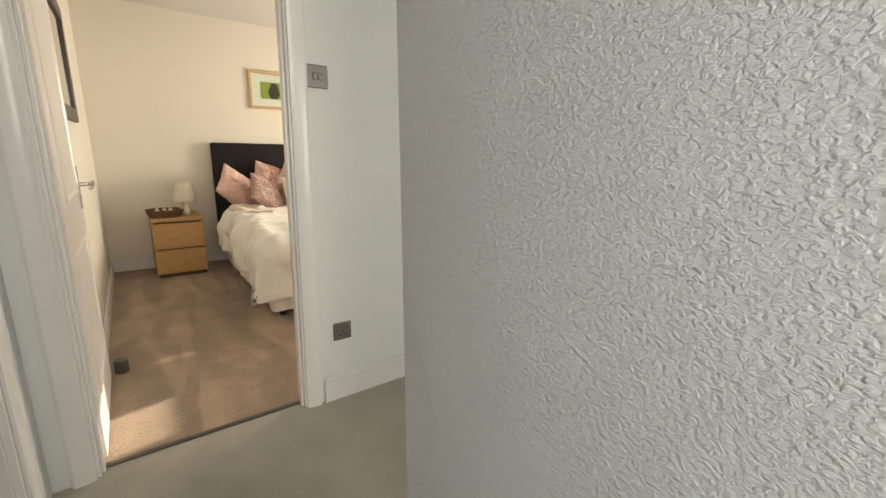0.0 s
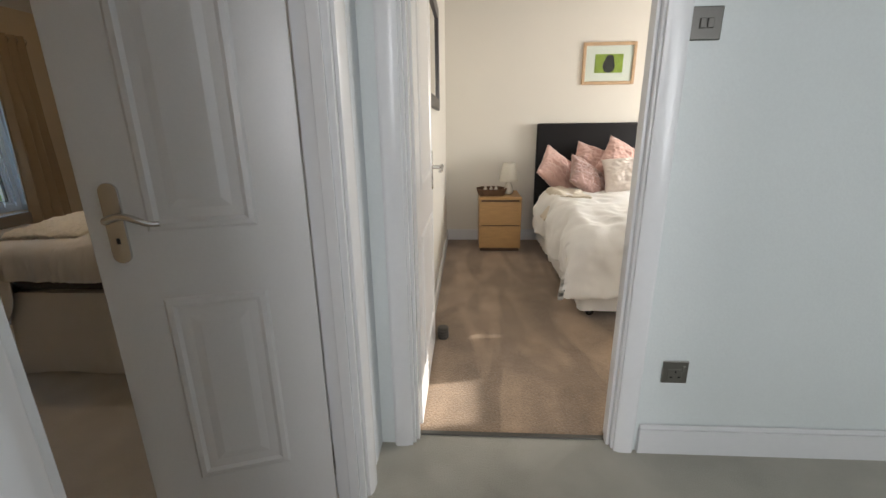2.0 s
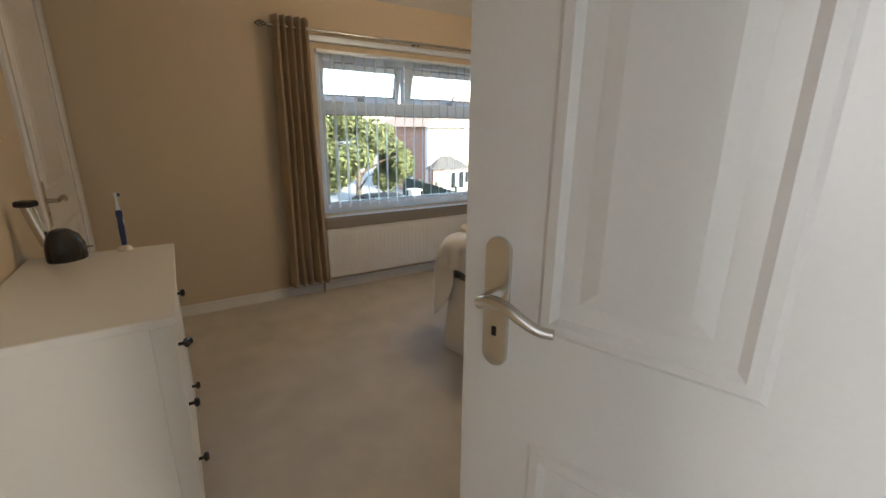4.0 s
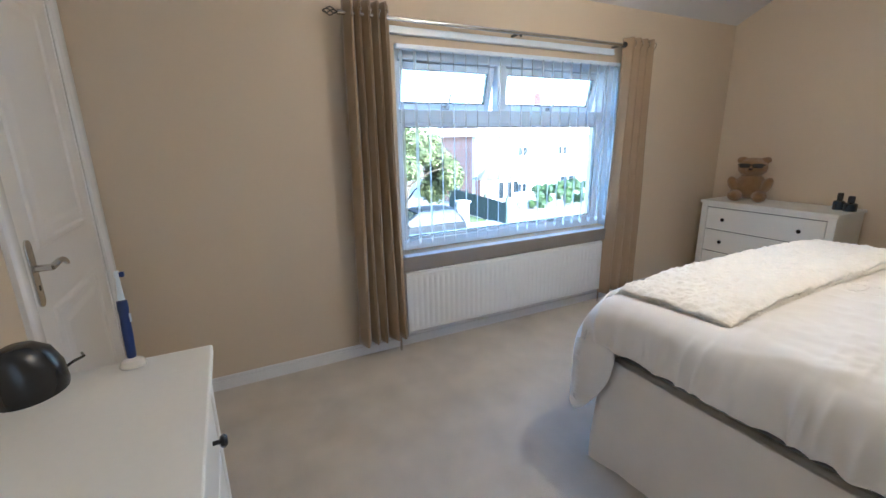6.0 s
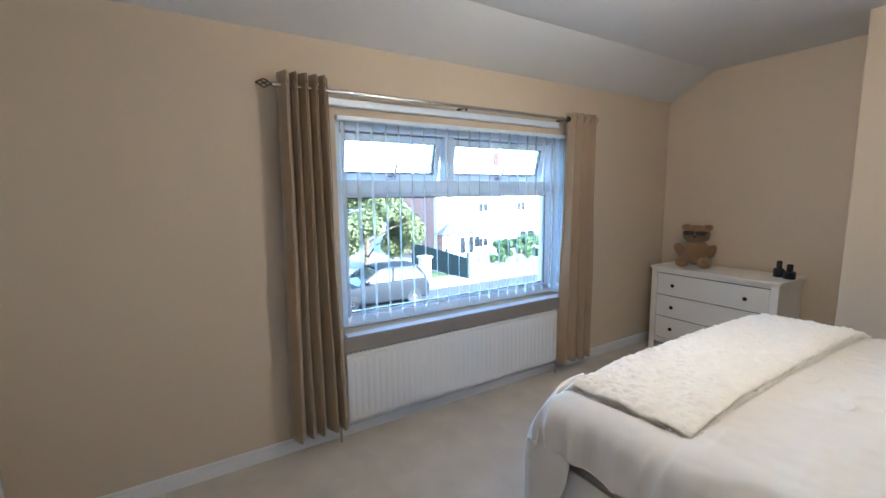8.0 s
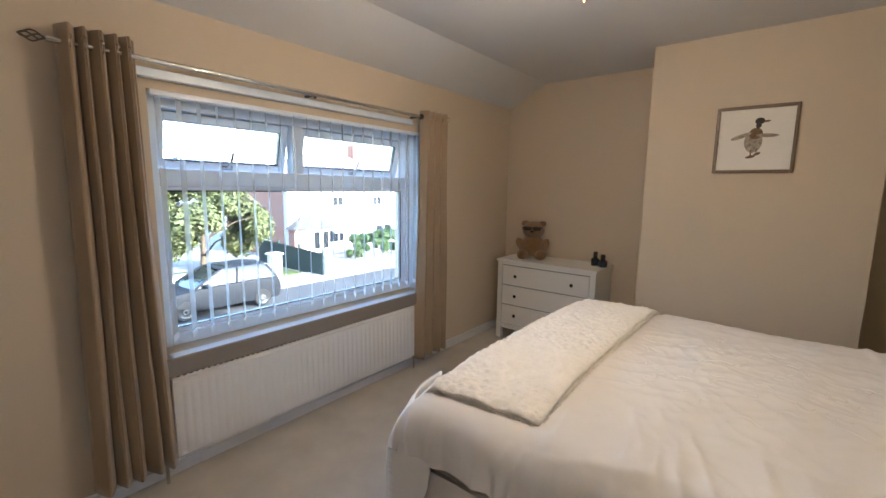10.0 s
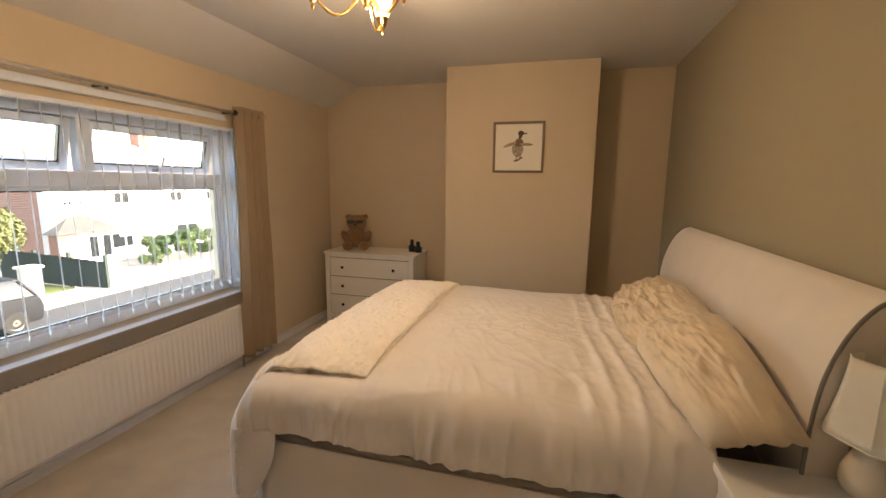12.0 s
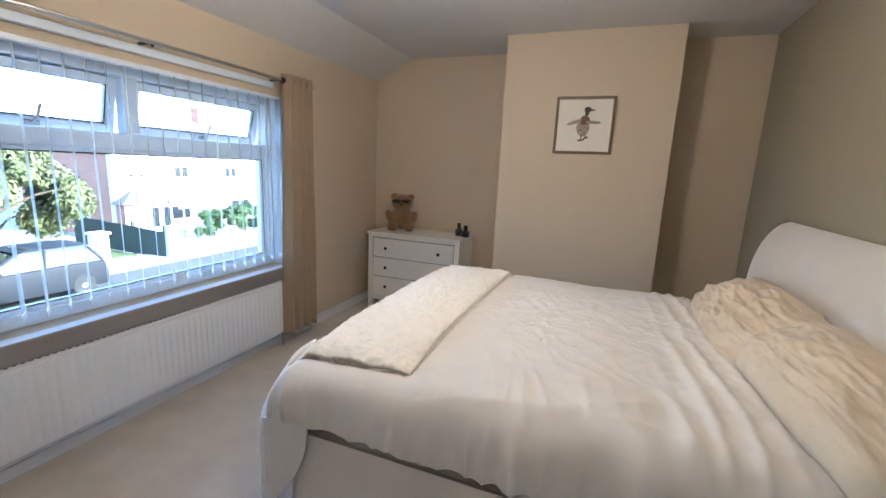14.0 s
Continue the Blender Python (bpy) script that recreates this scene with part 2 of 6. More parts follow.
M_CERAMIC = material("cream_glazed_ceramic", (0.74, 0.69, 0.60), 0.18, vary=0.02, bump=0.02)
M_SHADE = sheer("cream_lampshade_cloth", (0.84, 0.80, 0.70), 0.0, 0.22)
# white slat cloth, tinted blue in its colour for the light of the sky
M_SLAT = sheer("white_blind_cloth", (0.82, 0.89, 0.96), 0.48)
M_GLASS = glass("window_glass")
M_FUR = material("honey_teddy_fur", (0.27, 0.155, 0.07), 0.95, vary=0.3, scale=25, grain=200, bump=0.9, depth=0.01, sheen=0.4, spec=0.1)
M_BLUE = material("blue_plastic", (0.010, 0.028, 0.13), 0.3, vary=0.05, bump=0.02)
M_NAVY = material("dark_blue_bottle_glass", (0.012, 0.02, 0.035), 0.08, vary=0.2, bump=0.0, coat=0.5)
M_GOLD = material("polished_brass", (0.85, 0.60, 0.25), 0.2, 1.0, vary=0.06, bump=0.02)
M_BULB = glow("lit_glass_shade", (1.0, 0.62, 0.22), 0.8)
M_PAPER = material("white_mount_card", (0.80, 0.77, 0.70), 0.8, vary=0.02, bump=0.03)
M_INK = material("dark_print_ink", (0.05, 0.045, 0.04), 0.8, vary=0.4, scale=40, bump=0)
M_INKGREY = material("grey_brown_print_ink", (0.34, 0.29, 0.22), 0.8, vary=0.45, scale=70, bump=0)
M_INKBROWN = material("brown_print_ink", (0.17, 0.10, 0.05), 0.8, vary=0.3, scale=40, bump=0)
M_GREENPRINT = material("lime_print", (0.30, 0.38, 0.05), 0.6, vary=0.35, scale=12, bump=0)
M_MIRROR = material("mirror_silver", (0.85, 0.86, 0.86), 0.03, 1.0, vary=0.0, bump=0)
M_MIRFRAME = wood("dark_mirror_frame", (0.035, 0.028, 0.024), 0.4)
M_LEDGE = wood("dark_plinth_wood", (0.10, 0.055, 0.03), 0.5)
M_RENDER = material("white_house_render", (0.62, 0.60, 0.57), 0.85, vary=0.05, scale=1, grain=20, bump=0.2)
M_BRICK = bricks("red_brick", (0.36, 0.13, 0.075))
M_TILE = material("red_roof_tiles", (0.34, 0.23, 0.17), 0.8, vary=0.25, scale=2, grain=12, bump=0.3, depth=0.03)
M_SLATE = material("grey_roof_tiles", (0.08, 0.078, 0.076), 0.8, vary=0.25, scale=2, grain=12, bump=0.3, depth=0.03)
M_PANE = material("dark_house_pane", (0.02, 0.024, 0.028), 0.12, vary=0.2, bump=0)
M_ASPHALT = material("worn_asphalt", (0.07, 0.07, 0.07), 0.9, vary=0.2, scale=0.7, grain=60, bump=0.3, depth=0.01)
M_PAVE = material("concrete_paving", (0.30, 0.285, 0.26), 0.85, vary=0.12, scale=1, grain=30, bump=0.2)
M_GRASS = material("verge_grass", (0.09, 0.12, 0.035), 0.9, vary=0.35, scale=1.2, grain=50, bump=0.6, depth=0.03)
M_FENCE = wood("dark_stained_fence", (0.03, 0.048, 0.042), 0.8, (14, 14, 1))
M_LEAF = material("laurel_leaf", (0.11, 0.125, 0.045), 0.7, vary=0.35, scale=2, grain=15, bump=0)
M_HEDGE = material("hedge_leaf", (0.05, 0.09, 0.025), 0.5, vary=0.35, scale=2, grain=15, bump=0)
M_BARK = material("tree_bark", (0.12, 0.09, 0.06), 0.9, vary=0.3, scale=8, grain=40, bump=0.7, depth=0.01)
M_CAR = material("silver_grey_car_paint", (0.022, 0.024, 0.028), 0.55, 0.0, vary=0.03, bump=0, spec=0.15)
M_TYRE = material("black_tyre_rubber", (0.02, 0.02, 0.02), 0.8, vary=0.1, bump=0.05)
M_CARGLASS = material("tinted_car_glass", (0.02, 0.025, 0.03), 0.05, vary=0.0, bump=0, coat=0.5)
M_LIGHT = material("clear_headlight", (0.7, 0.7, 0.7), 0.1, vary=0.02, bump=0)
M_ROOFOWN = material("house_roof_tiles", (0.25, 0.13, 0.09), 0.85, vary=0.2, scale=2, grain=12, bump=0.2)


# ---- mesh helpers ----
def box(bm, x0, y0, z0, x1, y1, z1, bevel=0.0, seg=1):
    """A box between two corners, with bevelled edges."""
    m = Matrix.LocRotScale(((x0 + x1) / 2, (y0 + y1) / 2, (z0 + z1) / 2), None, (abs(x1 - x0), abs(y1 - y0), abs(z1 - z0)))
    vs = bmesh.ops.create_cube(bm, size=1, matrix=m)["verts"]
    if bevel:
        edges = list({e for v in vs for e in v.link_edges})
        bmesh.ops.bevel(bm, geom=edges, offset=bevel, segments=seg, profile=0.5, affect="EDGES", clamp_overlap=True)
    return bm


def boxed(*a, **k):
    return box(bmesh.new(), *a, **k)


def lathe(profile, seg=24, cx=0, cy=0, bm=None, squash=1.0, sides=None):
    """A turned shape from (radius, height) pairs."""
    bm = bm or bmesh.new()
    rings = []
    for r, z in profile:
        rings.append([bm.verts.new((cx + r * math.cos(2 * math.pi * k / seg), cy + squash * r * math.sin(2 * math.pi * k / seg), z)) for k in range(seg)])
    for a, b in zip(rings, rings[1:]):
        for k in range(seg):
            bm.faces.new((a[k], a[(k + 1) % seg], b[(k + 1) % seg], b[k]))
    if profile[0][0] > 0.0005:
        bm.faces.new(rings[0][::-1])
    if profile[-1][0] > 0.0005:
        bm.faces.new(rings[-1])
    return bm


def tube(points, r, seg=8, bm=None, taper=1.0):
    """A round bar along points."""
    bm = bm or bmesh.new()
    pts = [Vector(p) for p in points]
    rings = []
    for i, p in enumerate(pts):
        d = (pts[min(i + 1, len(pts) - 1)] - pts[max(i - 1, 0)]).normalized()
        a = d.orthogonal().normalized() if i == 0 else (a - d * a.dot(d)).normalized()
        b = d.cross(a)
        rr = r * (1 + (taper - 1) * i / max(1, len(pts) - 1))
        rings.append([bm.verts.new(p + rr * (math.cos(2 * math.pi * k / seg) * a + math.sin(2 * math.pi * k / seg) * b)) for k in range(seg)])
    for ra, rb in zip(rings, rings[1:]):
        for k in range(seg):
            bm.faces.new((ra[k], ra[(k + 1) % seg], rb[(k + 1) % seg], rb[k]))
    bm.faces.new(rings[0][::-1])
    bm.faces.new(rings[-1])
    return bm


def ball(bm, c, r, sx=1, sy=1, sz=1, seg=16, rot=None):
    m = Matrix.Translation(c) @ (rot or Matrix()) @ Matrix.Diagonal((r * sx, r * sy, r * sz, 1))
    bmesh.ops.create_uvsphere(bm, u_segments=seg, v_segments=max(6, seg // 2), radius=1, matrix=m)
    return bm


def sheet(f, nu, nv, bm=None):
    """A surface f(u, v) for u, v in 0..1."""
    bm = bm or bmesh.new()
    g = [[bm.verts.new(f(i / nu, j / nv)) for j in range(nv + 1)] for i in range(nu + 1)]
    for i in range(nu):
        for j in range(nv):
            bm.faces.new((g[i][j], g[i + 1][j], g[i + 1][j + 1], g[i][j + 1]))
    return bm


def prism(points, axis, a, b):
    """A polygon drawn across an axis ('x' or 'y') and drawn out from a to b."""
    bm = bmesh.new()
    put = (lambda p, s: (s, p[0], p[1])) if axis == "x" else (lambda p, s: (p[0], s, p[1]))
    n = len(points)
    lo, hi = [bm.verts.new(put(p, a)) for p in points], [bm.verts.new(put(p, b)) for p in points]
    for k in range(n):
        bm.faces.new((lo[k], lo[(k + 1) % n], hi[(k + 1) % n], hi[k]))
    bm.faces.new(lo[::-1])
    bm.faces.new(hi)
    bmesh.ops.recalc_face_normals(bm, faces=bm.faces)
    return bm


def mesh_of(name, bm, mat, smooth=False, recalc=True):
    if recalc:
        bmesh.ops.recalc_face_normals(bm, faces=bm.faces)
    me = bpy.data.meshes.new(name)
    bm.to_mesh(me)
    bm.free()
    for m in mat if isinstance(mat, (list, tuple)) else [mat]:
        me.materials.append(m)
    if smooth:
        me.polygons.foreach_set("use_smooth", [True] * len(me.polygons))
        if smooth != "all":
            me.set_sharp_from_angle(angle=radians(40))
    return me


def thing(name, m, label, category, group=""):
    """An Empty at the base of a thing; its parts hang under it."""
    ob = new(name)
    ob.empty_display_size = 0.05
    ob.matrix_world = m
    return tagged(ob, label, category, group)


def part(name, bm, mat, parent, label="", smooth=False, m=None):
    ob = new(name, mesh_of(name, bm, mat, smooth))
    ob.parent = parent
    if m is not None:
        ob.matrix_local = m
    return tagged(ob, label) if label else ob


def single(name, bm, mat, label, category, m=None, group="", smooth=False):
    """A thing that is one mesh."""
    ob = new(name, mesh_of(name, bm, mat, smooth))
    if m is not None:
        ob.matrix_world = m
    return tagged(ob, label, category, group)


def structure(name, bm, mat, label, category, faces=None, smooth=False):
    """A piece of the setting. faces: material index by the side a face looks to."""
    if faces:
        bm.normal_update()
        for f in bm.faces:
            n = f.normal
            k = max(range(3), key=lambda q: abs(n[q]))
            f.material_index = faces.get(("-" if n[k] < 0 else "+") + "xyz"[k], 0)
    ob = new(name, mesh_of(name, bm, mat, smooth, recalc=False))
    return tagged(ob, label, category, kind="structure")


def wall_bm(axis, a, b, s0, s1, z0, z1, holes=()):
    """A wall between a and b across the axis, from s0 to s1 along it, with holes (s, s, z, z)."""
    bm = bmesh.new()
    put = (lambda p, q, r, t: box(bm, a, p, r, b, q, t)) if axis == "x" else (lambda p, q, r, t: box(bm, p, a, r, q, b, t))
    at = s0
    for h0, h1, k0, k1 in sorted(holes):
        if h0 > at:
            put(at, h0, z0, z1)
        if k0 > z0:
            put(h0, h1, z0, k0)
        if k1 < z1:
            put(h0, h1, k1, z1)
        at = h1
    if at < s1:
        put(at, s1, z0, z1)
    return bm


def fbm(x, y, z=0.0):
    return noise.noise((x, y, z)) + 0.5 * noise.noise((2.1 * x, 2.1 * y, z + 3)) + 0.25 * noise.noise((4.3 * x, 4.3 * y, z + 7))


# ---- large structure ----
CEIL_B, CEIL_A = 2.343, 2.42
XW, XH = -3.8, -0.632      # window wall and headboard wall of the front bedroom
YS, YN, YNW, YCB = 0.5, 4.85, 4.99, 4.487  # south wall, alcoves, chimney breast
DOOR_B = (0.642, 1.545)     # opening between landing and front bedroom
DOOR_A = (-0.41, 0.37)     # opening between landing and back bedroom
WIN_B = (1.92, 3.66, 0.595, 1.79)
DH = 2.0
FACE_A = 1.795             # landing face of the wall with the switch

structure("floor", boxed(XW, YS, -0.12, XH + 0.05, 5.0, 0), M_CARPET_B, "beige grey carpet of the front bedroom", "floor")
structure("floor.001", boxed(XH + 0.05, -1.3, -0.12, 2.2, FACE_A + 0.06, 0.0), M_CARPET_H, "sage grey carpet of the landing", "floor")
structure("floor.002", boxed(XH + 0.05, FACE_A + 0.06, -0.12, 3.4, 5.0, 0.002), M_CARPET_A, "mink brown carpet with vacuum marks", "floor")
structure("wall_west", wall_bm("x", XW - 0.26, XW, -1.4, 5.6, -2.7, 2.42, [WIN_B]), [M_PAINT, M_BRICK, M_UPVC], "beige painted wall round the wide window", "wall", {"-x": 1})
structure("wall_south", wall_bm("y", YS - 0.1, YS, XW, XH, 0, 2.42, [(-3.72, -2.93, 0, 1.92)]), [M_PAINT], "beige painted wall with a cupboard door", "wall")
structure("wall_south_cupboard", boxed(XW, YS - 0.7, 0, -2.8, YS - 0.6, 2.42), M_PAINT, "plain back of the cupboard", "wall")
structure("wall_north", boxed(-1.22, YN, 0, XH + 0.1, YN + 0.2, 2.42), M_PAINT, "beige alcove wall", "wall")
structure("wall_alcove", boxed(XW, YNW, 0, -2.407, YNW + 0.2, 2.42), M_PAINT, "beige alcove wall behind the chest of drawers", "wall")
structure("chimney_breast", boxed(-2.407, YCB, 0, -1.22, YNW + 0.2, 2.42, 0.004), M_PAINT, "beige painted chimney breast", "wall")
structure("wall_east", wall_bm("x", XH, XH + 0.1, YS - 0.1, FACE_A, 0, 2.5, [(*DOOR_B, 0, DH)]), [M_FEATURE, M_EMBOSS, M_GLOSS], "olive taupe wall with the bedroom door", "wall", {"+x": 1, "+y": 0, "-y": 0})
structure("wall_party", boxed(XH, FACE_A, 0, -0.42, 5.0, 2.5), [M_FEATURE, M_PALE, M_HALL], "wall between the two bedrooms", "wall", {"+x": 1, "-y": 2})
structure("wall_landing_north", wall_bm("y", FACE_A, FACE_A + 0.1, -0.42, 2.2, 0, 2.5, [(-0.42, DOOR_A[1] + 0.025, 0, DH)]), [M_HALL, M_PALE], "white wall with a light switch and a socket", "wall", {"+y": 1})
structure("wall_landing_west", boxed(XH, -1.3, 0, XH + 0.1, YS - 0.1, 2.5), M_EMBOSS, "embossed white wallpaper", "wall")
structure("wall_landing_east", prism([(-1.3, 0), (0.795, 0), (0.91, 2.5), (-1.3, 2.5)], "x", 0.33, 0.43), M_EMBOSS, "embossed white papered wall with an open end", "wall")
# both openings are unseen, added to hold the landing's fill lamps
structure("wall_landing_south", wall_bm("y", -1.3, -1.2, XH + 0.1, 2.2, 0, 2.5, [(-0.45, 0.25, 0.9, 2.0), (0.9, 1.7, 0.9, 2.0)]), M_HALL, "white wall with two added openings for fill light", "wall")
structure("wall_stair", boxed(2.2, -1.3, 0, 2.3, FACE_A + 0.1, 2.5), M_HALL, "white stair wall", "wall")
# two unseen openings stand in for the back window, sized to shape its sunlight
WIN_A = (2.60, 3.02, 1.58, 2.02)
structure("wall_back_east", wall_bm("x", 3.2, 3.4, FACE_A, 5.2, -2.7, 2.5, [WIN_A, (3.38, 4.22, 1.05, 1.70)]), M_PALE, "cream wall with the back window", "wall")
structure("wall_back_north", boxed(-0.42, 4.95, 0, 3.2, 5.15, 2.5), M_PALE, "cream wall behind the bed", "wall")
structure("ceiling", boxed(-3.43, YS, CEIL_B, XH, 5.0, CEIL_B + 0.1), M_CEIL, "white ceiling of the front bedroom", "ceiling")
structure("ceiling_slope", prism([(XW, 2.154), (-3.43, CEIL_B), (-3.43, CEIL_B + 0.08), (XW, 2.154 + 0.08)], "y", YS, 5.0), M_CEIL, "white sloping ceiling above the window", "ceiling")
structure("ceiling.001", boxed(XH + 0.1, -1.3, 2.42, 2.2, FACE_A, 2.5), M_CEIL, "white ceiling of the landing", "ceiling")
structure("ceiling.002", boxed(-0.42, FACE_A + 0.1, CEIL_A, 3.2, 4.95, CEIL_A + 0.1), M_CEIL, "white ceiling of the back bedroom", "ceiling")
structure("house_roof", prism([(-4.4, 2.3), (-0.3, 4.55), (3.8, 2.3), (3.8, 2.5), (-0.3, 4.8), (-4.4, 2.5)], "y", -6.0, 9.5), M_ROOFOWN, "tiled roof of the house", "roof")
structure("house_wall_outside", boxed(-4.0, 5.6, -2.7, 3.4, 9.4, 2.5), M_BRICK, "neighbouring half of the house", "wall")
structure("house_wall_outside.001", boxed(-4.0, -5.9, -2.7, 3.4, -1.4, 2.5), M_BRICK, "far half of the house", "wall")


def skirting(name, x0, y0, x1, y1, h=0.1, label="white skirting board"):
    bm = boxed(x0, y0, 0.0, x1, y1, h - 0.02, 0.0)
    inset = 0.004
    box(bm, x0 + inset if abs(x1 - x0) < 0.05 else x0, y0 + inset if abs(y1 - y0) < 0.05 else y0, h - 0.02, x1 - inset if abs(x1 - x0) < 0.05 else x1, y1 - inset if abs(y1 - y0) < 0.05 else y1, h, 0.003)
    structure(name, bm, M_GLOSS, label, "skirting board")


skirting("baseboard", XW, YS, XW + 0.016, YNW, 0.075)
skirting("baseboard", XW + 0.016, YNW - 0.016, -2.407, YNW, 0.075)
skirting("baseboard", -2.4, YCB - 0.016, -1.22, YCB, 0.075)
skirting("baseboard", -1.22, YN - 0.016, XH, YN, 0.075)
skirting("baseboard", XH - 0.016, 1.64, XH, YN - 0.016, 0.075)
skirting("baseboard", -2.86, YS, XH - 0.016, YS + 0.016, 0.075)
skirting("baseboard", DOOR_A[1] + 0.095, FACE_A - 0.018, 2.2, FACE_A, 0.125)
skirting("baseboard", -0.42, 2.75, -0.402, 4.95, 0.12)
skirting("baseboard", -0.402, 4.932, 3.2, 4.95, 0.12)


def casing(name, axis, face, side, s0, s1, top, w=0.07, t=0.02):
    """Moulded architrave round an opening, proud of a wall's face to one side."""
    bm = bmesh.new()
    prof = [(0, 0), (w, 0), (w, t * 0.65), (w * 0.9, t * 0.95), (w * 0.8, t), (w * 0.28, t * 0.9), (w * 0.14, t * 0.65), (0.004, t * 0.6), (0, t * 0.45)]

    def run(path):
        rings = []
        for (s, z, ds, dz) in path:
            ring = []
            for a, d in prof:
                ss, zz, off = s + ds * a, z + dz * a, face + side * d
                ring.append(bm.verts.new((off, ss, zz) if axis == "x" else (ss, off, zz)))
            rings.append(ring)
        n = len(prof)
        for ra, rb in zip(rings, rings[1:]):
            for k in range(n):
                bm.faces.new((ra[k], ra[(k + 1) % n], rb[(k + 1) % n], rb[k]))
        bm.faces.new(rings[0])
        bm.faces.new(rings[-1])

    run([(s0, 0, -1, 0), (s0, top, -1, 1), (s1, top, 1, 1), (s1, 0, 1, 0)])
    bmesh.ops.recalc_face_normals(bm, faces=bm.faces)
    structure(name, bm, M_GLOSS, "white gloss door architrave", "trim", smooth=True)


def lining(name, axis, a, b, s0, s1, top, t=0.025, stop=0.0):
    """The lining boards inside a door opening, with a stop bead."""
    bm = bmesh.new()
    put = (lambda p0, p1, z0, z1, u, v: box(bm, u, p0, z0, v, p1, z1, 0.002)) if axis == "x" else (lambda p0, p1, z0, z1, u, v: box(bm, p0, u, z0, p1, v, z1, 0.002))
    put(s0, s0 + t, 0, top - t, a, b)
    put(s1 - t, s1, 0, top - t, a, b)
    put(s0, s1, top - t, top, a, b)
    c0, c1 = stop, stop + 0.035
    put(s0 + t, s0 + t + 0.012, 0, top - t, c0, c1)
    put(s1 - t - 0.012, s1 - t, 0, top - t, c0, c1)
    structure(name, bm, M_GLOSS, "white gloss door lining", "trim")


lining("trim", "x", XH + 0.001, XH + 0.099, *DOOR_B, DH, stop=XH + 0.045)
casing("trim", "x", XH + 0.1, 1, DOOR_B[0] + 0.008, DOOR_B[1] - 0.008, DH)
casing("trim", "x", XH, -1, DOOR_B[0] + 0.008, DOOR_B[1] - 0.008, DH, 0.06, 0.018)
lining("trim", "y", FACE_A + 0.001, FACE_A + 0.099, DOOR_A[0] - 0.01, DOOR_A[1] + 0.025, DH, stop=FACE_A + 0.02)
casing("trim", "y", FACE_A, -1, DOOR_A[0] + 0.003, DOOR_A[1] + 0.008, DH, 0.07)
lining("trim", "y", YS - 0.099, YS - 0.001, -3.72, -2.93, 1.92, stop=YS - 0.08)
casing("trim", "y", YS, 1, -3.71, -2.94, 1.91, 0.07)
structure("carpet_threshold", boxed(DOOR_A[0] + 0.01, FACE_A + 0.045, 0.0, DOOR_A[1], FACE_A + 0.07, 0.007, 0.003), M_STEEL, "dark metal strip between two carpets", "trim")
structure("carpet_threshold.001", boxed(XH + 0.035, DOOR_B[0] + 0.03, 0.0, XH + 0.065, DOOR_B[1] - 0.03, 0.006, 0.003), M_STEEL, "dark metal strip between two carpets", "trim")


# ---- doors ----
def lever(parent, x, y, z, side, out):
    """A lever handle on a long plate with rounded ends, on one face of a leaf. side: +1 or -1 along y; out: way the lever points."""
    hw, up, down = 0.021, 0.085, 0.115
    outline = []
    for cz, a0 in ((z + up - hw, 0.0), (z - down + hw, math.pi)):
        outline += [(x + hw * math.cos(a0 + q * math.pi / 10), cz + hw * math.sin(a0 + q * math.pi / 10)) for q in range(11)]
    bm = prism(outline, "y", y, y + side * 0.006)
    rim = [e for e in bm.edges if all(abs(v.co.y - (y + side * 0.006)) < 1e-6 for v in e.verts)]
    bmesh.ops.bevel(bm, geom=rim, offset=0.003, segments=2, profile=0.5, affect="EDGES")
    plate = part("handle_plate", bm, M_CHROME, parent, "brushed chrome back plate with rounded ends", True)
    bm = tube([(x, y + side * 0.004, z), (x, y + side * 0.045, z)], 0.010, 12)
    pts = [(x, y + side * 0.044, z)] + [(x + out * 0.11 * k / 8, y + side * (0.048 + 0.010 * math.sin(k / 8 * math.pi)), z + 0.012 * math.sin(k / 8 * math.pi * 1.6)) for k in range(1, 9)]
    tube(pts, 0.0095, 10, bm, 0.7)
    part("lever", bm, M_CHROME, plate, "curved chrome lever", True)
    part("keyhole", boxed(x - 0.004, y + side * 0.0055, z - 0.065, x + 0.004, y + side * 0.0075, z - 0.05, 0.001), M_BLACK, plate)


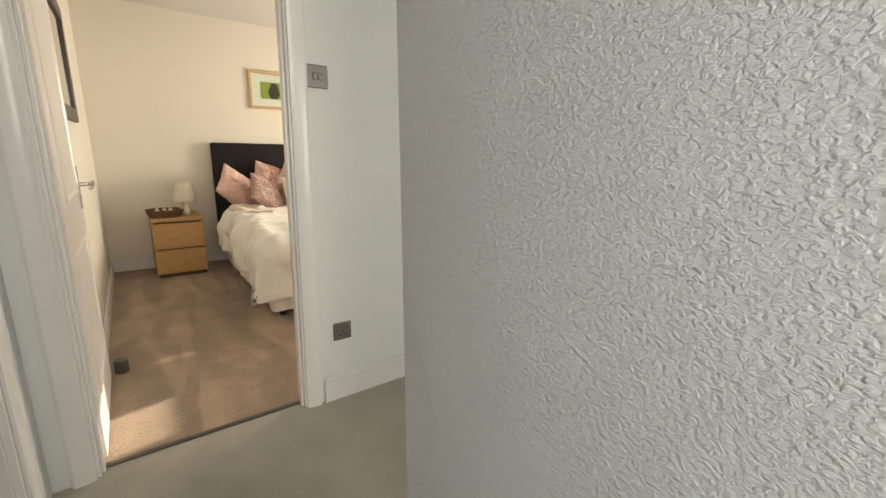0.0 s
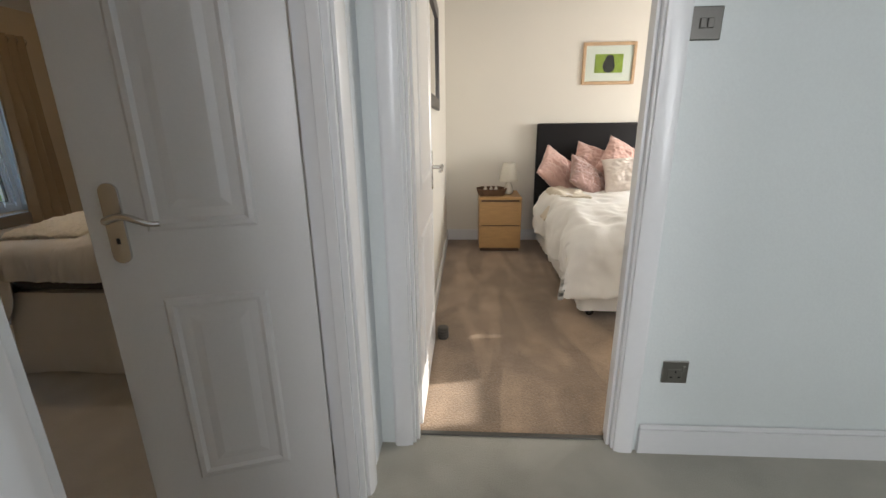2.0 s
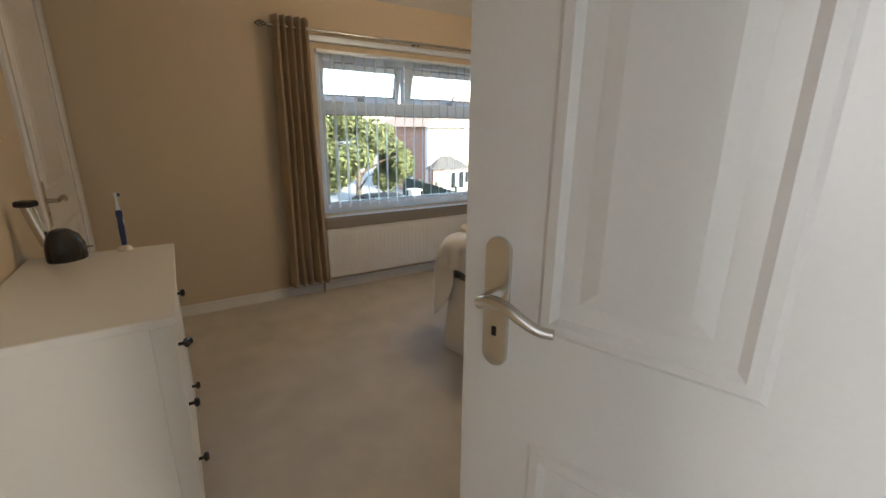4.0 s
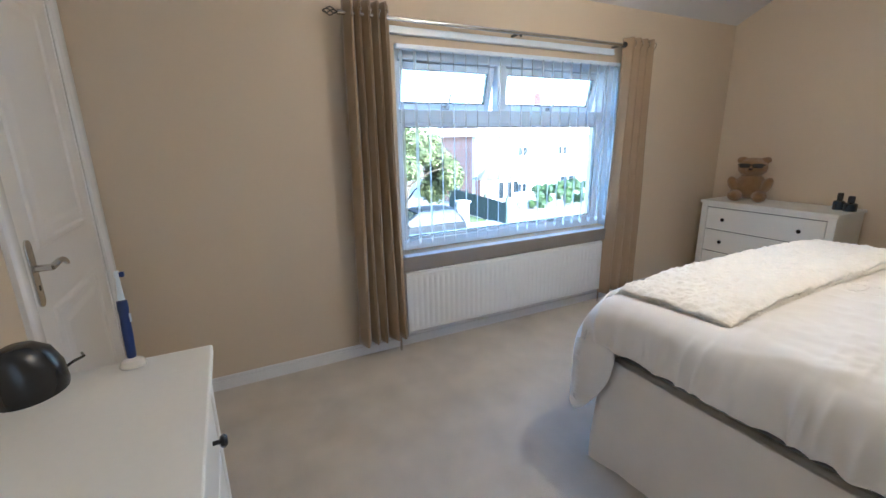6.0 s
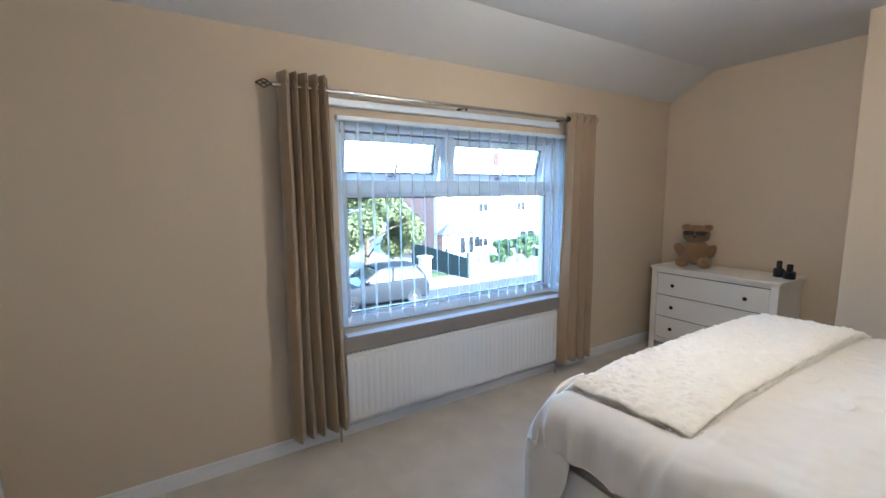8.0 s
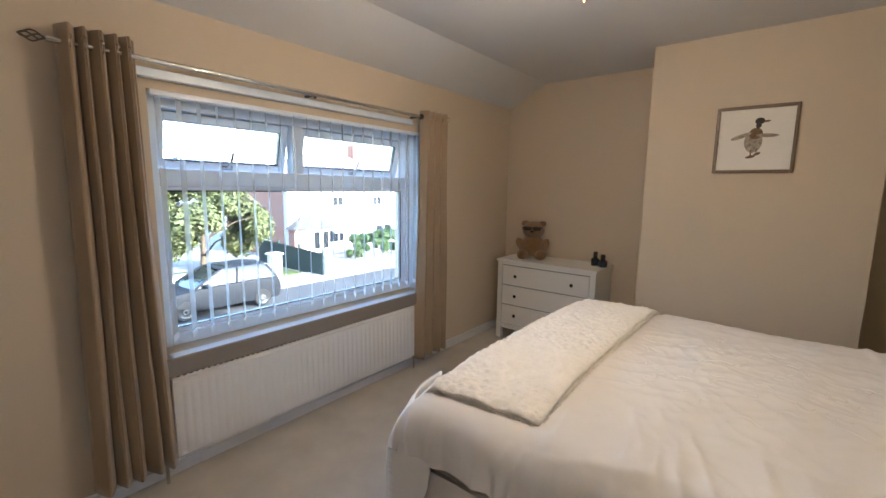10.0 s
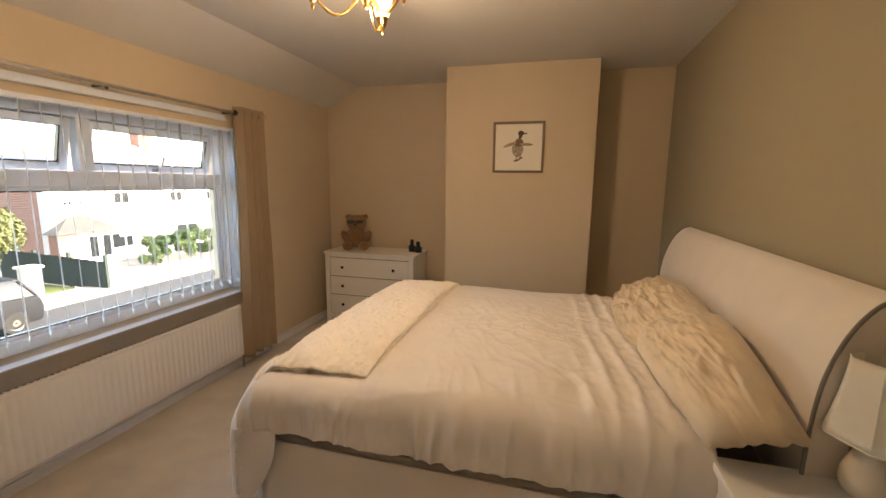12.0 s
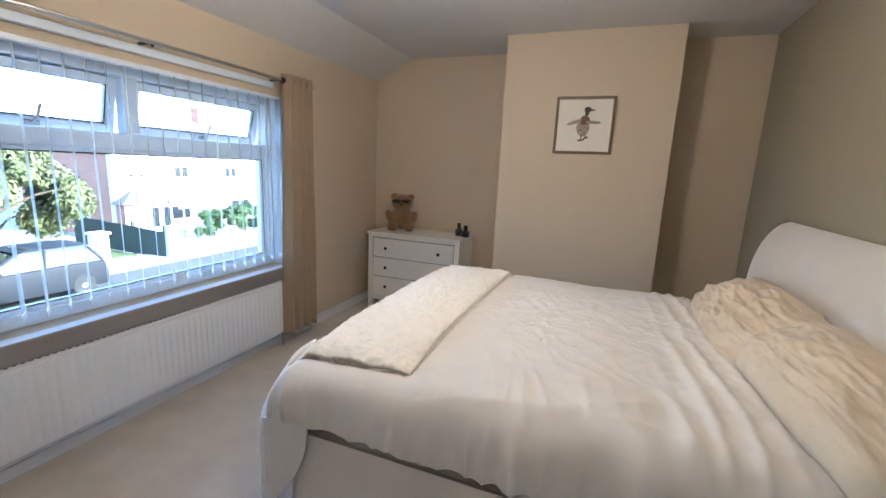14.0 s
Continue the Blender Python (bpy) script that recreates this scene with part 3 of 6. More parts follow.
def door_leaf(name, m, w, h, label, handle_x=None, group="", hinges=True, hz=1.02):
    """A white two-panel moulded door. The leaf runs along x from its hinges; y from 0 to 0.036."""
    d = thing(name, m, label, "door", group)
    tagged(d, kind="structure")
    T = 0.036
    part("leaf", boxed(0, 0, 0.012, w, T, h, 0.002), M_DOOR, d)
    for z0, z1 in ((0.22, 0.80), (0.98, h - 0.14)):
        for side, y in ((-1, 0.0), (1, T)):
            bm = bmesh.new()
            x0, x1 = 0.125, w - 0.125
            loops = []
            for inset, rise in ((0.0, 0.0), (0.007, 0.006), (0.020, 0.007), (0.030, 0.001), (0.055, 0.001), (0.078, 0.0055)):
                a0, a1, b0, b1 = x0 + inset, x1 - inset, z0 + inset, z1 - inset
                loops.append([bm.verts.new((px, y + side * rise, pz)) for px, pz in ((a0, b0), (a1, b0), (a1, b1), (a0, b1))])
            for la, lb in zip(loops, loops[1:]):
                for k in range(4):
                    bm.faces.new((la[k], la[(k + 1) % 4], lb[(k + 1) % 4], lb[k]))
            bm.faces.new(loops[-1])
            part("panel", bm, M_DOOR, d)
    hx = handle_x or w - 0.06
    lever(d, hx, 0.0, hz, -1, -1)
    lever(d, hx, T, hz, 1, -1)
    if hinges:
        for z in (0.12, h - 0.2):
            bm = tube([(-0.004, -0.006, z), (-0.004, -0.006, z + 0.09)], 0.007, 10)
            box(bm, -0.003, 0.0, z, -0.0005, 0.032, z + 0.09)
            part("hinge", bm, M_CHROME, d, "steel butt hinge")
            for q in range(3):
                part("screw", boxed(-0.0045, 0.010 + 0.008 * (q % 2), z + 0.015 + 0.028 * q, -0.003, 0.016 + 0.008 * (q % 2), z + 0.021 + 0.028 * q, 0.001), M_BLACK, d)
    return d


door_leaf("door_1", pose(XH - 0.006, 1.528, 0, 0, 0, 198.5), 0.505, 1.97, "white moulded two-panel door standing half open")
door_leaf("door_2", pose(-0.413, FACE_A + 0.10, 0, 0, 0, 90.2) @ pose(0, -0.036, 0), 0.76, 1.97, "white moulded two-panel door standing open", hinges=False)
door_leaf("door_3", pose(-3.693, YS - 0.04, 0), 0.735, 1.89, "white moulded cupboard door, closed", hz=0.94)


# ---- windows ----
def glazed(name, parent, x, y0, y1, z0, z1, w=0.045, t=0.05, tilt=0.0):
    """A sash of four rails round one pane, across x; hung at its top and tilted outwards."""
    m = pose(x, 0, z1, 0, tilt, 0)
    f = part(name, prism([(y0, z0 - z1), (y1, z0 - z1), (y1, 0), (y0, 0)], "x", -0.001, 0.001), M_UPVC, parent, m=m)
    bm = bmesh.new()
    for a in ((y0, z0 - z1, y0 + w, 0), (y1 - w, z0 - z1, y1, 0), (y0 + w, z0 - z1, y1 - w, z0 - z1 + w), (y0 + w, -w, y1 - w, 0)):
        box(bm, -t / 2, a[0], a[1], t / 2, a[2], a[3], 0.004)
    f.data = mesh_of(name, bm, M_UPVC)
    gasket = bmesh.new()
    for a in ((y0 + w, z0 - z1 + w, y0 + w + 0.006, -w), (y1 - w - 0.006, z0 - z1 + w, y1 - w, -w), (y0 + w, z0 - z1 + w, y1 - w, z0 - z1 + w + 0.006), (y0 + w, -w - 0.006, y1 - w, -w)):
        box(gasket, -0.01, a[0], a[1], 0.012, a[2], a[3])
    part("gasket", gasket, M_BLACK, f)
    p = part("pane", boxed(-0.004, y0 + w, z0 - z1 + w, 0.004, y1 - w, -w), M_GLASS, f)
    p.visible_shadow = False
    return f


def front_window():
    y0, y1, z0, z1 = WIN_B
    win = tagged(thing("window_1", pose(0, 0, 0), "wide white plastic window with two open top lights", "window"), kind="structure")
    x = -3.93
    bm = bmesh.new()
    for a in ((y0, z0, y0 + 0.055, z1), (y1 - 0.055, z0, y1, z1), (y0 + 0.055, z0, y1 - 0.055, z0 + 0.06), (y0 + 0.055, z1 - 0.06, y1 - 0.055, z1)):
        box(bm, x - 0.035, a[0], a[1], x + 0.035, a[2], a[3], 0.004)
    part("window_frame", bm, M_UPVC, win)
    ym, zt = 2.70, 1.415
    part("transom", boxed(x - 0.035, y0 + 0.055, zt - 0.04, x + 0.035, y1 - 0.055, zt + 0.04, 0.005), M_UPVC, win)
    part("mullion", boxed(x - 0.035, ym - 0.035, zt + 0.04, x + 0.035, ym + 0.035, z1 - 0.06, 0.005), M_UPVC, win)
    glazed("fixed_light", win, x, y0 + 0.055, y1 - 0.055, z0 + 0.06, zt - 0.04, 0.02, 0.04)
    for a, b in ((y0 + 0.06, ym - 0.037), (ym + 0.037, y1 - 0.06)):
        f = glazed("top_light", win, x - 0.02, a, b, zt + 0.04, z1 - 0.062, 0.04, 0.05, 14)
        c = (a + b) / 2
        h = zt + 0.04 - (z1 - 0.062)
        grip = boxed(0.025, c - 0.03, h + 0.008, 0.04, c + 0.03, h + 0.03, 0.004)
        tube([(0.045, c, h + 0.02), (0.06, c + 0.01, h + 0.06), (0.065, c + 0.015, h + 0.11)], 0.007, 8, grip)
        part("handle", grip, M_CHROME, f, "grey metal window handle")
        part("stay", tube([(x - 0.05, b - 0.03, z1 - 0.1), (x - 0.075, b - 0.03, zt + 0.1)], 0.006, 6), M_STEEL, win, "dark metal stay")
    part("window_sill", boxed(XW - 0.10, y0 + 0.001, z0 - 0.045, XW + 0.07, y1 - 0.001, z0, 0.008, 2), M_UPVC, win, "white sill board with a taupe edge")
    part("sill_edge", boxed(XW + 0.07, y0 - 0.04, z0 - 0.085, XW + 0.085, y1 + 0.04, z0 + 0.003, 0.004), M_SILL, win, "sill edge coloured taupe as its shaded front")
    part("reveal_lining", boxed(XW - 0.09, y1 - 0.008, z0, XW - 0.002, y1 - 0.0005, z1), M_UPVC, win)


front_window()
back = tagged(thing("window_2", pose(0, 0, 0), "white framed back bedroom window", "window"), kind="structure")
bm = bmesh.new()
for a in ((WIN_A[0], WIN_A[2], WIN_A[0] + 0.05, WIN_A[3]), (WIN_A[1] - 0.05, WIN_A[2], WIN_A[1], WIN_A[3]), (WIN_A[0] + 0.05, WIN_A[2], WIN_A[1] - 0.05, WIN_A[2] + 0.05), (WIN_A[0] + 0.05, WIN_A[3] - 0.05, WIN_A[1] - 0.05, WIN_A[3])):
    box(bm, 3.26, a[0], a[1], 3.32, a[2], a[3], 0.004)
part("window_frame", bm, M_UPVC, back)
# unseen slats, some shortened to let sun stripes fall on the bed
for k in range(11):
    part("blind_slat", boxed(3.30, 3.38, 1.05 + 0.06 * k, 3.305, 4.22, 1.05 + 0.06 * k + (0.056 if k not in (3, 5, 6, 7, 8, 9) else 0.042)), M_UPVC, back)
# unseen frame, added round the landing lamp's opening
added_frame = tagged(thing("window_3", pose(0, 0, 0), "white frame added round an unseen landing opening", "window"), kind="structure")
bm = bmesh.new()
for a in ((-0.45, 0.9, -0.4, 2.0), (0.2, 0.9, 0.25, 2.0), (-0.4, 0.9, 0.2, 0.95), (-0.4, 1.95, 0.2, 2.0)):
    box(bm, a[0], -1.27, a[1], a[2], -1.22, a[3], 0.004)
part("window_frame", bm, M_UPVC, added_frame)


# ---- front bedroom: window dressing ----
def curtain(name, y0t, y1t, y0b, y1b, z0, z1, folds, phase, label):
    """An eyelet curtain drawn back: deep regular folds that loosen towards the hem."""
    c = thing(name, pose(0, 0, 0), label, "curtain", "curtains at the window")

    def f(u, v):
        top = v ** 0.8
        y = (y0b + (y1b - y0b) * u) * (1 - top) + (y0t + (y1t - y0t) * u) * top
        a = math.pi * folds * (u + 0.03 * noise.noise((u * 6, v * 0.6, phase)))
        amp = 0.043 + 0.012 * (1 - v) * noise.noise((u * 3, 0.2, phase))
        lobe = abs(math.sin(a)) ** 0.55
        x = -3.705 + amp * (2 * lobe - 1) + 0.006 * fbm(u * 5, v * 2.2, phase)
        y += 0.008 * math.sin(2 * a) + 0.012 * (1 - v) * noise.noise((u * 4, v * 3, phase + 4))
        hem = 0.015 * noise.noise((math.floor(a / math.pi) * 1.7, 0.5, phase)) * (1 - v) + 0.012 * (1 - lobe) * (1 - v)
        return (x, y, z0 + (z1 - z0) * v + hem)

    cloth = part("cloth", sheet(f, folds * 20, 40), M_CURTAIN, c, smooth="all")
    mod = cloth.modifiers.new("thickness", "SOLIDIFY")
    mod.thickness = 0.006
    for k in range(folds):
        u = (k + 0.5) / folds
        p = f(u, 0.965)
        bm = bmesh.new()
        ring = [(p[0] + 0.002 + 0.022 * math.cos(t * math.pi / 6), p[1] + 0.004 * math.sin(t), 1.885 + 0.022 * math.sin(t * math.pi / 6)) for t in range(13)]
        part("eyelet", tube(ring, 0.003, 6, bm), M_CHROME, c)
    return c


curtain("curtain", 1.635, 1.86, 1.60, 1.90, 0.105, 1.945, 5, 0.4, "taupe eyelet curtain drawn back beside the window")
curtain("curtain", 3.585, 3.85, 3.53, 3.89, 0.085, 1.93, 4, 1.9, "taupe eyelet curtain drawn back beside the window")

pole = thing("curtain_pole", pose(0, 0, 0), "slim chrome curtain pole with a twisted cage finial", "curtain pole")
part("rod", tube([(-3.705, 1.60, 1.885), (-3.705, 3.84, 1.885)], 0.011, 12), M_CHROME, pole, smooth=True)
for y in (1.74, 2.70, 3.565):
    part("bracket", tube([(XW, y, 1.885), (-3.72, y, 1.885), (-3.705, y, 1.868)], 0.008, 8), M_STEEL, pole)
bm = bmesh.new()
for k in range(4):
    tube([(-3.705 + 0.018 * math.sin(t / 8 * math.pi) * math.cos(k * 1.57 + t * 0.35), 1.60 - 0.07 * t / 8, 1.885 + 0.018 * math.sin(t / 8 * math.pi) * math.sin(k * 1.57 + t * 0.35)) for t in range(9)], 0.003, 6, bm)
part("finial", bm, M_STEEL, pole, "twisted metal cage finial")
part("end_ball", ball(bmesh.new(), (-3.70, 3.575, 1.885), 0.019), M_BLACK, pole, "dark round bracket knob", True)
bm = boxed(XW + 0.001, 1.88, 1.83, XW + 0.03, 3.56, 1.87, 0.003)
box(bm, XW + 0.03, 1.88, 1.832, XW + 0.036, 3.56, 1.842, 0.001)
single("curtain_rail", bm, M_UPVC, "white plastic curtain rail fixed behind the pole", "curtain rail")

blind = thing("vertical_blind", pose(0, 0, 0), "white sheer vertical blind with open slats", "blind")
part("head_rail", boxed(-3.83, 1.93, 1.765, -3.79, 3.655, 1.789, 0.004), M_UPVC, blind, "white aluminium head rail")
slat_me = None
N_SLAT = 21
for k in range(N_SLAT):
    y = 1.965 + (3.63 - 1.965) * k / (N_SLAT - 1)
    if slat_me is None:
        slat_me = mesh_of("slat", sheet(lambda u, v: (0.0885 * (u - 0.5), 0.004 * math.sin(u * math.pi), -1.10 * v), 4, 6), M_SLAT, "all")
        weight_me = mesh_of("weight", boxed(-0.043, -0.002, -1.115, 0.043, 0.004, -1.085, 0.001), M_UPVC)
    turn = 147 + 5 * noise.noise((k * 1.7, 0.3, 0))
    s = new("slat", slat_me)
    s.parent = blind
    s.matrix_local = pose(-3.815, y, 1.765, 0, 0, turn)
    w = new("weight", weight_me)
    w.parent = s
part("chain", tube([(-3.80, 1.965 + (3.63 - 1.965) * k / 40, 0.655 - 0.012 * abs(math.sin(k * math.pi / 2))) for k in range(41)], 0.0018, 5), M_UPVC, blind, "thin white bead chain")


def radiator():
    """A convector panel with pressed flutes, a grille on top, side panels, a valve and its pipes."""
    r = thing("radiator", pose(-3.735, 2.70, 0.12), "white panel radiator below the window", "radiator")
    w, h, t = 1.60, 0.385, 0.045
    n = 42
    prof = []
    for k in range(n):
        for q, d in ((0.0, 0.0), (0.1, 0.0), (0.27, 0.0055), (0.73, 0.0055), (0.9, 0.0)):
            prof.append((-w / 2 + 0.03 + (w - 0.06) * (k + q) / n, d))
    prof = [(-w / 2, -0.004), (-w / 2 + 0.012, 0.0)] + prof + [(w / 2 - 0.012, 0.0), (w / 2, -0.004)]
    rows = [(0.0, -0.012), (0.012, 0.0), (0.035, 0.0), (0.05, 1.0), (h - 0.05, 1.0), (h - 0.035, 0.0), (h - 0.012, 0.0), (h, -0.012)]
    bm = bmesh.new()
    g = [[bm.verts.new((t + (d * s if s > 0 else min(d, 0) + s), y, z)) for y, d in prof] for z, s in rows]
    for a, b in zip(g, g[1:]):
        for k in range(len(prof) - 1):
            bm.faces.new((a[k], a[k + 1], b[k + 1], b[k]))
    box(bm, -0.055, -w / 2 + 0.001, 0.004, t - 0.013, w / 2 - 0.001, h - 0.004)
    part("panel", bm, M_RAD, r, smooth=True)
    top = bmesh.new()
    box(top, -0.058, -w / 2, h - 0.004, t - 0.004, w / 2, h + 0.004, 0.002)
    part("top_cover", top, M_RAD, r)
    slots = bmesh.new()
    for k in range(58):
        y = -w / 2 + 0.03 + (w - 0.06) * k / 57
        box(slots, -0.045, y - 0.008, h + 0.0035, t - 0.02, y + 0.004, h + 0.005)
    part("grille", slots, M_STEEL, r, "dark slots of the top grille")
    for s in (-1, 1):
        part("side_panel", boxed(-0.055, s * w / 2 - 0.003, 0.002, t - 0.004, s * w / 2 + 0.003, h, 0.001), M_RAD, r)
    for s in (-1, 1):
        v = tube([(0.0, s * (w / 2 + 0.0), 0.03), (0.0, s * (w / 2 + 0.04), 0.03), (0.0, s * (w / 2 + 0.04), -0.12)], 0.0075, 8)
        part("pipe", v, M_CHROME, r, "chrome pipe down to the floor")
        part("valve", lathe([(0.001, 0.02), (0.014, 0.022), (0.016, 0.05), (0.012, 0.075), (0.001, 0.078)], 14, 0, s * (w / 2 + 0.04)), M_UPVC, r, "white radiator valve cap", True)


radiator()


# ---- front bedroom: furniture ----
def chest(name, m, w, d, h, rows, label, group=""):
    """A white chest of drawers on short legs, front to -y; two dark knobs a drawer."""
    c = thing(name, m, label, "chest of drawers", group)
    part("top", boxed(-w / 2 - 0.012, -0.014, h - 0.024, w / 2 + 0.012, d, h, 0.004, 2), M_WHITE, c)
    bm = boxed(-w / 2, 0.02, 0.10, w / 2, d - 0.01, h - 0.024, 0.002)
    part("body", bm, M_WHITE, c)
    for sx in (-1, 1):
        for y0 in (0.0, d - 0.06):
            part("leg", boxed(sx * w / 2 - sx * 0.045, y0, 0, sx * w / 2 + sx * 0.002, y0 + 0.05, h - 0.026, 0.003), M_WHITE, c)
    part("rail", boxed(-w / 2 + 0.045, 0.004, h - 0.05, w / 2 - 0.045, 0.02, h - 0.026, 0.001), M_WHITE, c)
    part("apron", boxed(-w / 2 + 0.045, 0.004, 0.10, w / 2 - 0.045, 0.02, 0.14, 0.001), M_WHITE, c)
    z0, z1 = 0.145, h - 0.055
    for k in range(rows):
        a, b = z0 + (z1 - z0) * k / rows, z0 + (z1 - z0) * (k + 1) / rows
        dr = part("drawer", boxed(-w / 2 + 0.05, 0.003, a + 0.003, w / 2 - 0.05, 0.022, b - 0.003, 0.003), M_WHITE, c)
        # a black strip puts the shade between two drawers into solid form
        part("shadow_gap", boxed(-w / 2 + 0.046, 0.012, b - 0.003, w / 2 - 0.046, 0.0195, b + 0.0005), M_BLACK, c)
        for x in (-w * 0.29, w * 0.29):
            bm = lathe([(0.005, 0), (0.005, 0.012), (0.013, 0.016), (0.015, 0.023), (0.010, 0.029), (0.001, 0.030)], 14)
            bmesh.ops.transform(bm, matrix=pose(x, 0.003, (a + b) / 2, 90, 0, 0), verts=bm.verts)
            part("knob", bm, M_BLACK, dr, "small black knob", True)
    return c


chest("chest_of_drawers", pose(-3.18, 4.575, 0), 0.90, 0.405, 0.75, 3, "white chest of three wide drawers in the alcove")
chest("dresser", pose(-2.165, 0.925, 0, 0, 0, 180), 0.78, 0.42, 0.80, 3, "white chest of three drawers beside the door")


def bedside_white():
    n = thing("bedside_cabinet", pose(-1.02, 2.025, 0, 0, 0, -90), "white bedside cabinet with a lamp on it", "bedside table")
    w, d, h = 0.40, 0.38, 0.67
    part("top", boxed(-w / 2 - 0.012, -0.012, h - 0.022, w / 2 + 0.012, d, h, 0.004, 2), M_WHITE, n)
    part("body", boxed(-w / 2, 0.012, 0.06, w / 2, d, h - 0.022, 0.002), M_WHITE, n)
    part("plinth", boxed(-w / 2 + 0.01, 0.03, 0, w / 2 - 0.01, d - 0.01, 0.06), M_WHITE, n)
    for a, b in ((0.075, 0.35), (0.355, 0.64)):
        dr = part("drawer", boxed(-w / 2 + 0.012, -0.002, a, w / 2 - 0.012, 0.012, b, 0.003), M_WHITE, n)
        part("drawer_panel", boxed(-w / 2 + 0.05, -0.006, a + 0.04, w / 2 - 0.05, -0.001, b - 0.04, 0.003), M_WHITE, dr)
        bm = lathe([(0.005, 0), (0.005, 0.012), (0.013, 0.016), (0.015, 0.023), (0.001, 0.030)], 14)
        bmesh.ops.transform(bm, matrix=pose(0, -0.005, (a + b) / 2, 90, 0, 0), verts=bm.verts)
        part("knob", bm, M_CHROME, dr, "chrome knob", True)


bedside_white()


def table_lamp(m, s, label, round_shade=False):
    """A teardrop ceramic base under a flared cloth shade."""
    t = thing("table_lamp", m, label, "lamp")
    prof = [(0.045, 0), (0.056, 0.006), (0.068, 0.03), (0.071, 0.05), (0.066, 0.08), (0.050, 0.12), (0.035, 0.165), (0.020, 0.195), (0.015, 0.22), (0.017, 0.232), (0.008, 0.24)]
    part("base", lathe([(r * s * 0.92, z * s) for r, z in prof], 32), M_CERAMIC, t, smooth=True)
    part("stem", lathe([(0.007 * s, 0.235 * s), (0.007 * s, 0.30 * s)], 10), M_CHROME, t)
    bm = bmesh.new()
    rings = []
    n = 24 if round_shade else 8
    for k in range(9):
        v = k / 8
        if round_shade:
            r = 0.135 + (0.085 - 0.135) * v
            pts = [(r * math.cos(2 * math.pi * q / n), r * math.sin(2 * math.pi * q / n)) for q in range(n)]
        else:
            r = 0.099 * (1 - v) ** 1.5 + 0.066 * (1 - (1 - v) ** 1.5)
            c = r * 0.62
            pts = [(r, -c), (r, c), (c, r), (-c, r), (-r, c), (-r, -c), (-c, -r), (c, -r)]
        rings.append([bm.verts.new((x * s, y * s, (0.185 + 0.245 * v) * s)) for x, y in pts])
    for a, b in zip(rings, rings[1:]):
        for k in range(n):
            bm.faces.new((a[k], a[(k + 1) % n], b[(k + 1) % n], b[k]))
    shade = part("shade", bm, M_SHADE, t, "flared cream cloth shade", smooth=True)
    mod = shade.modifiers.new("thickness", "SOLIDIFY")
    mod.thickness = 0.003
    for ring_z, rr in ((0.185, 0.099 if not round_shade else 0.135), (0.43, 0.0665 if not round_shade else 0.086)):
        if not round_shade:
            c = rr * 0.62
            pts = [(rr, -c), (rr, c), (c, rr), (-c, rr), (-rr, c), (-rr, -c), (-c, -rr), (c, -rr), (rr, -c)]
        else:
            pts = [(rr * math.cos(2 * math.pi * q / 24), rr * math.sin(2 * math.pi * q / 24)) for q in range(25)]
        part("trim", tube([(x * s, y * s, ring_z * s) for x, y in pts], 0.003 * s, 6), M_SHADE, t)


table_lamp(pose(-0.72, 2.165, 0.67, 0, 0, 25), 0.80, "cream ceramic table lamp with a flared square shade")


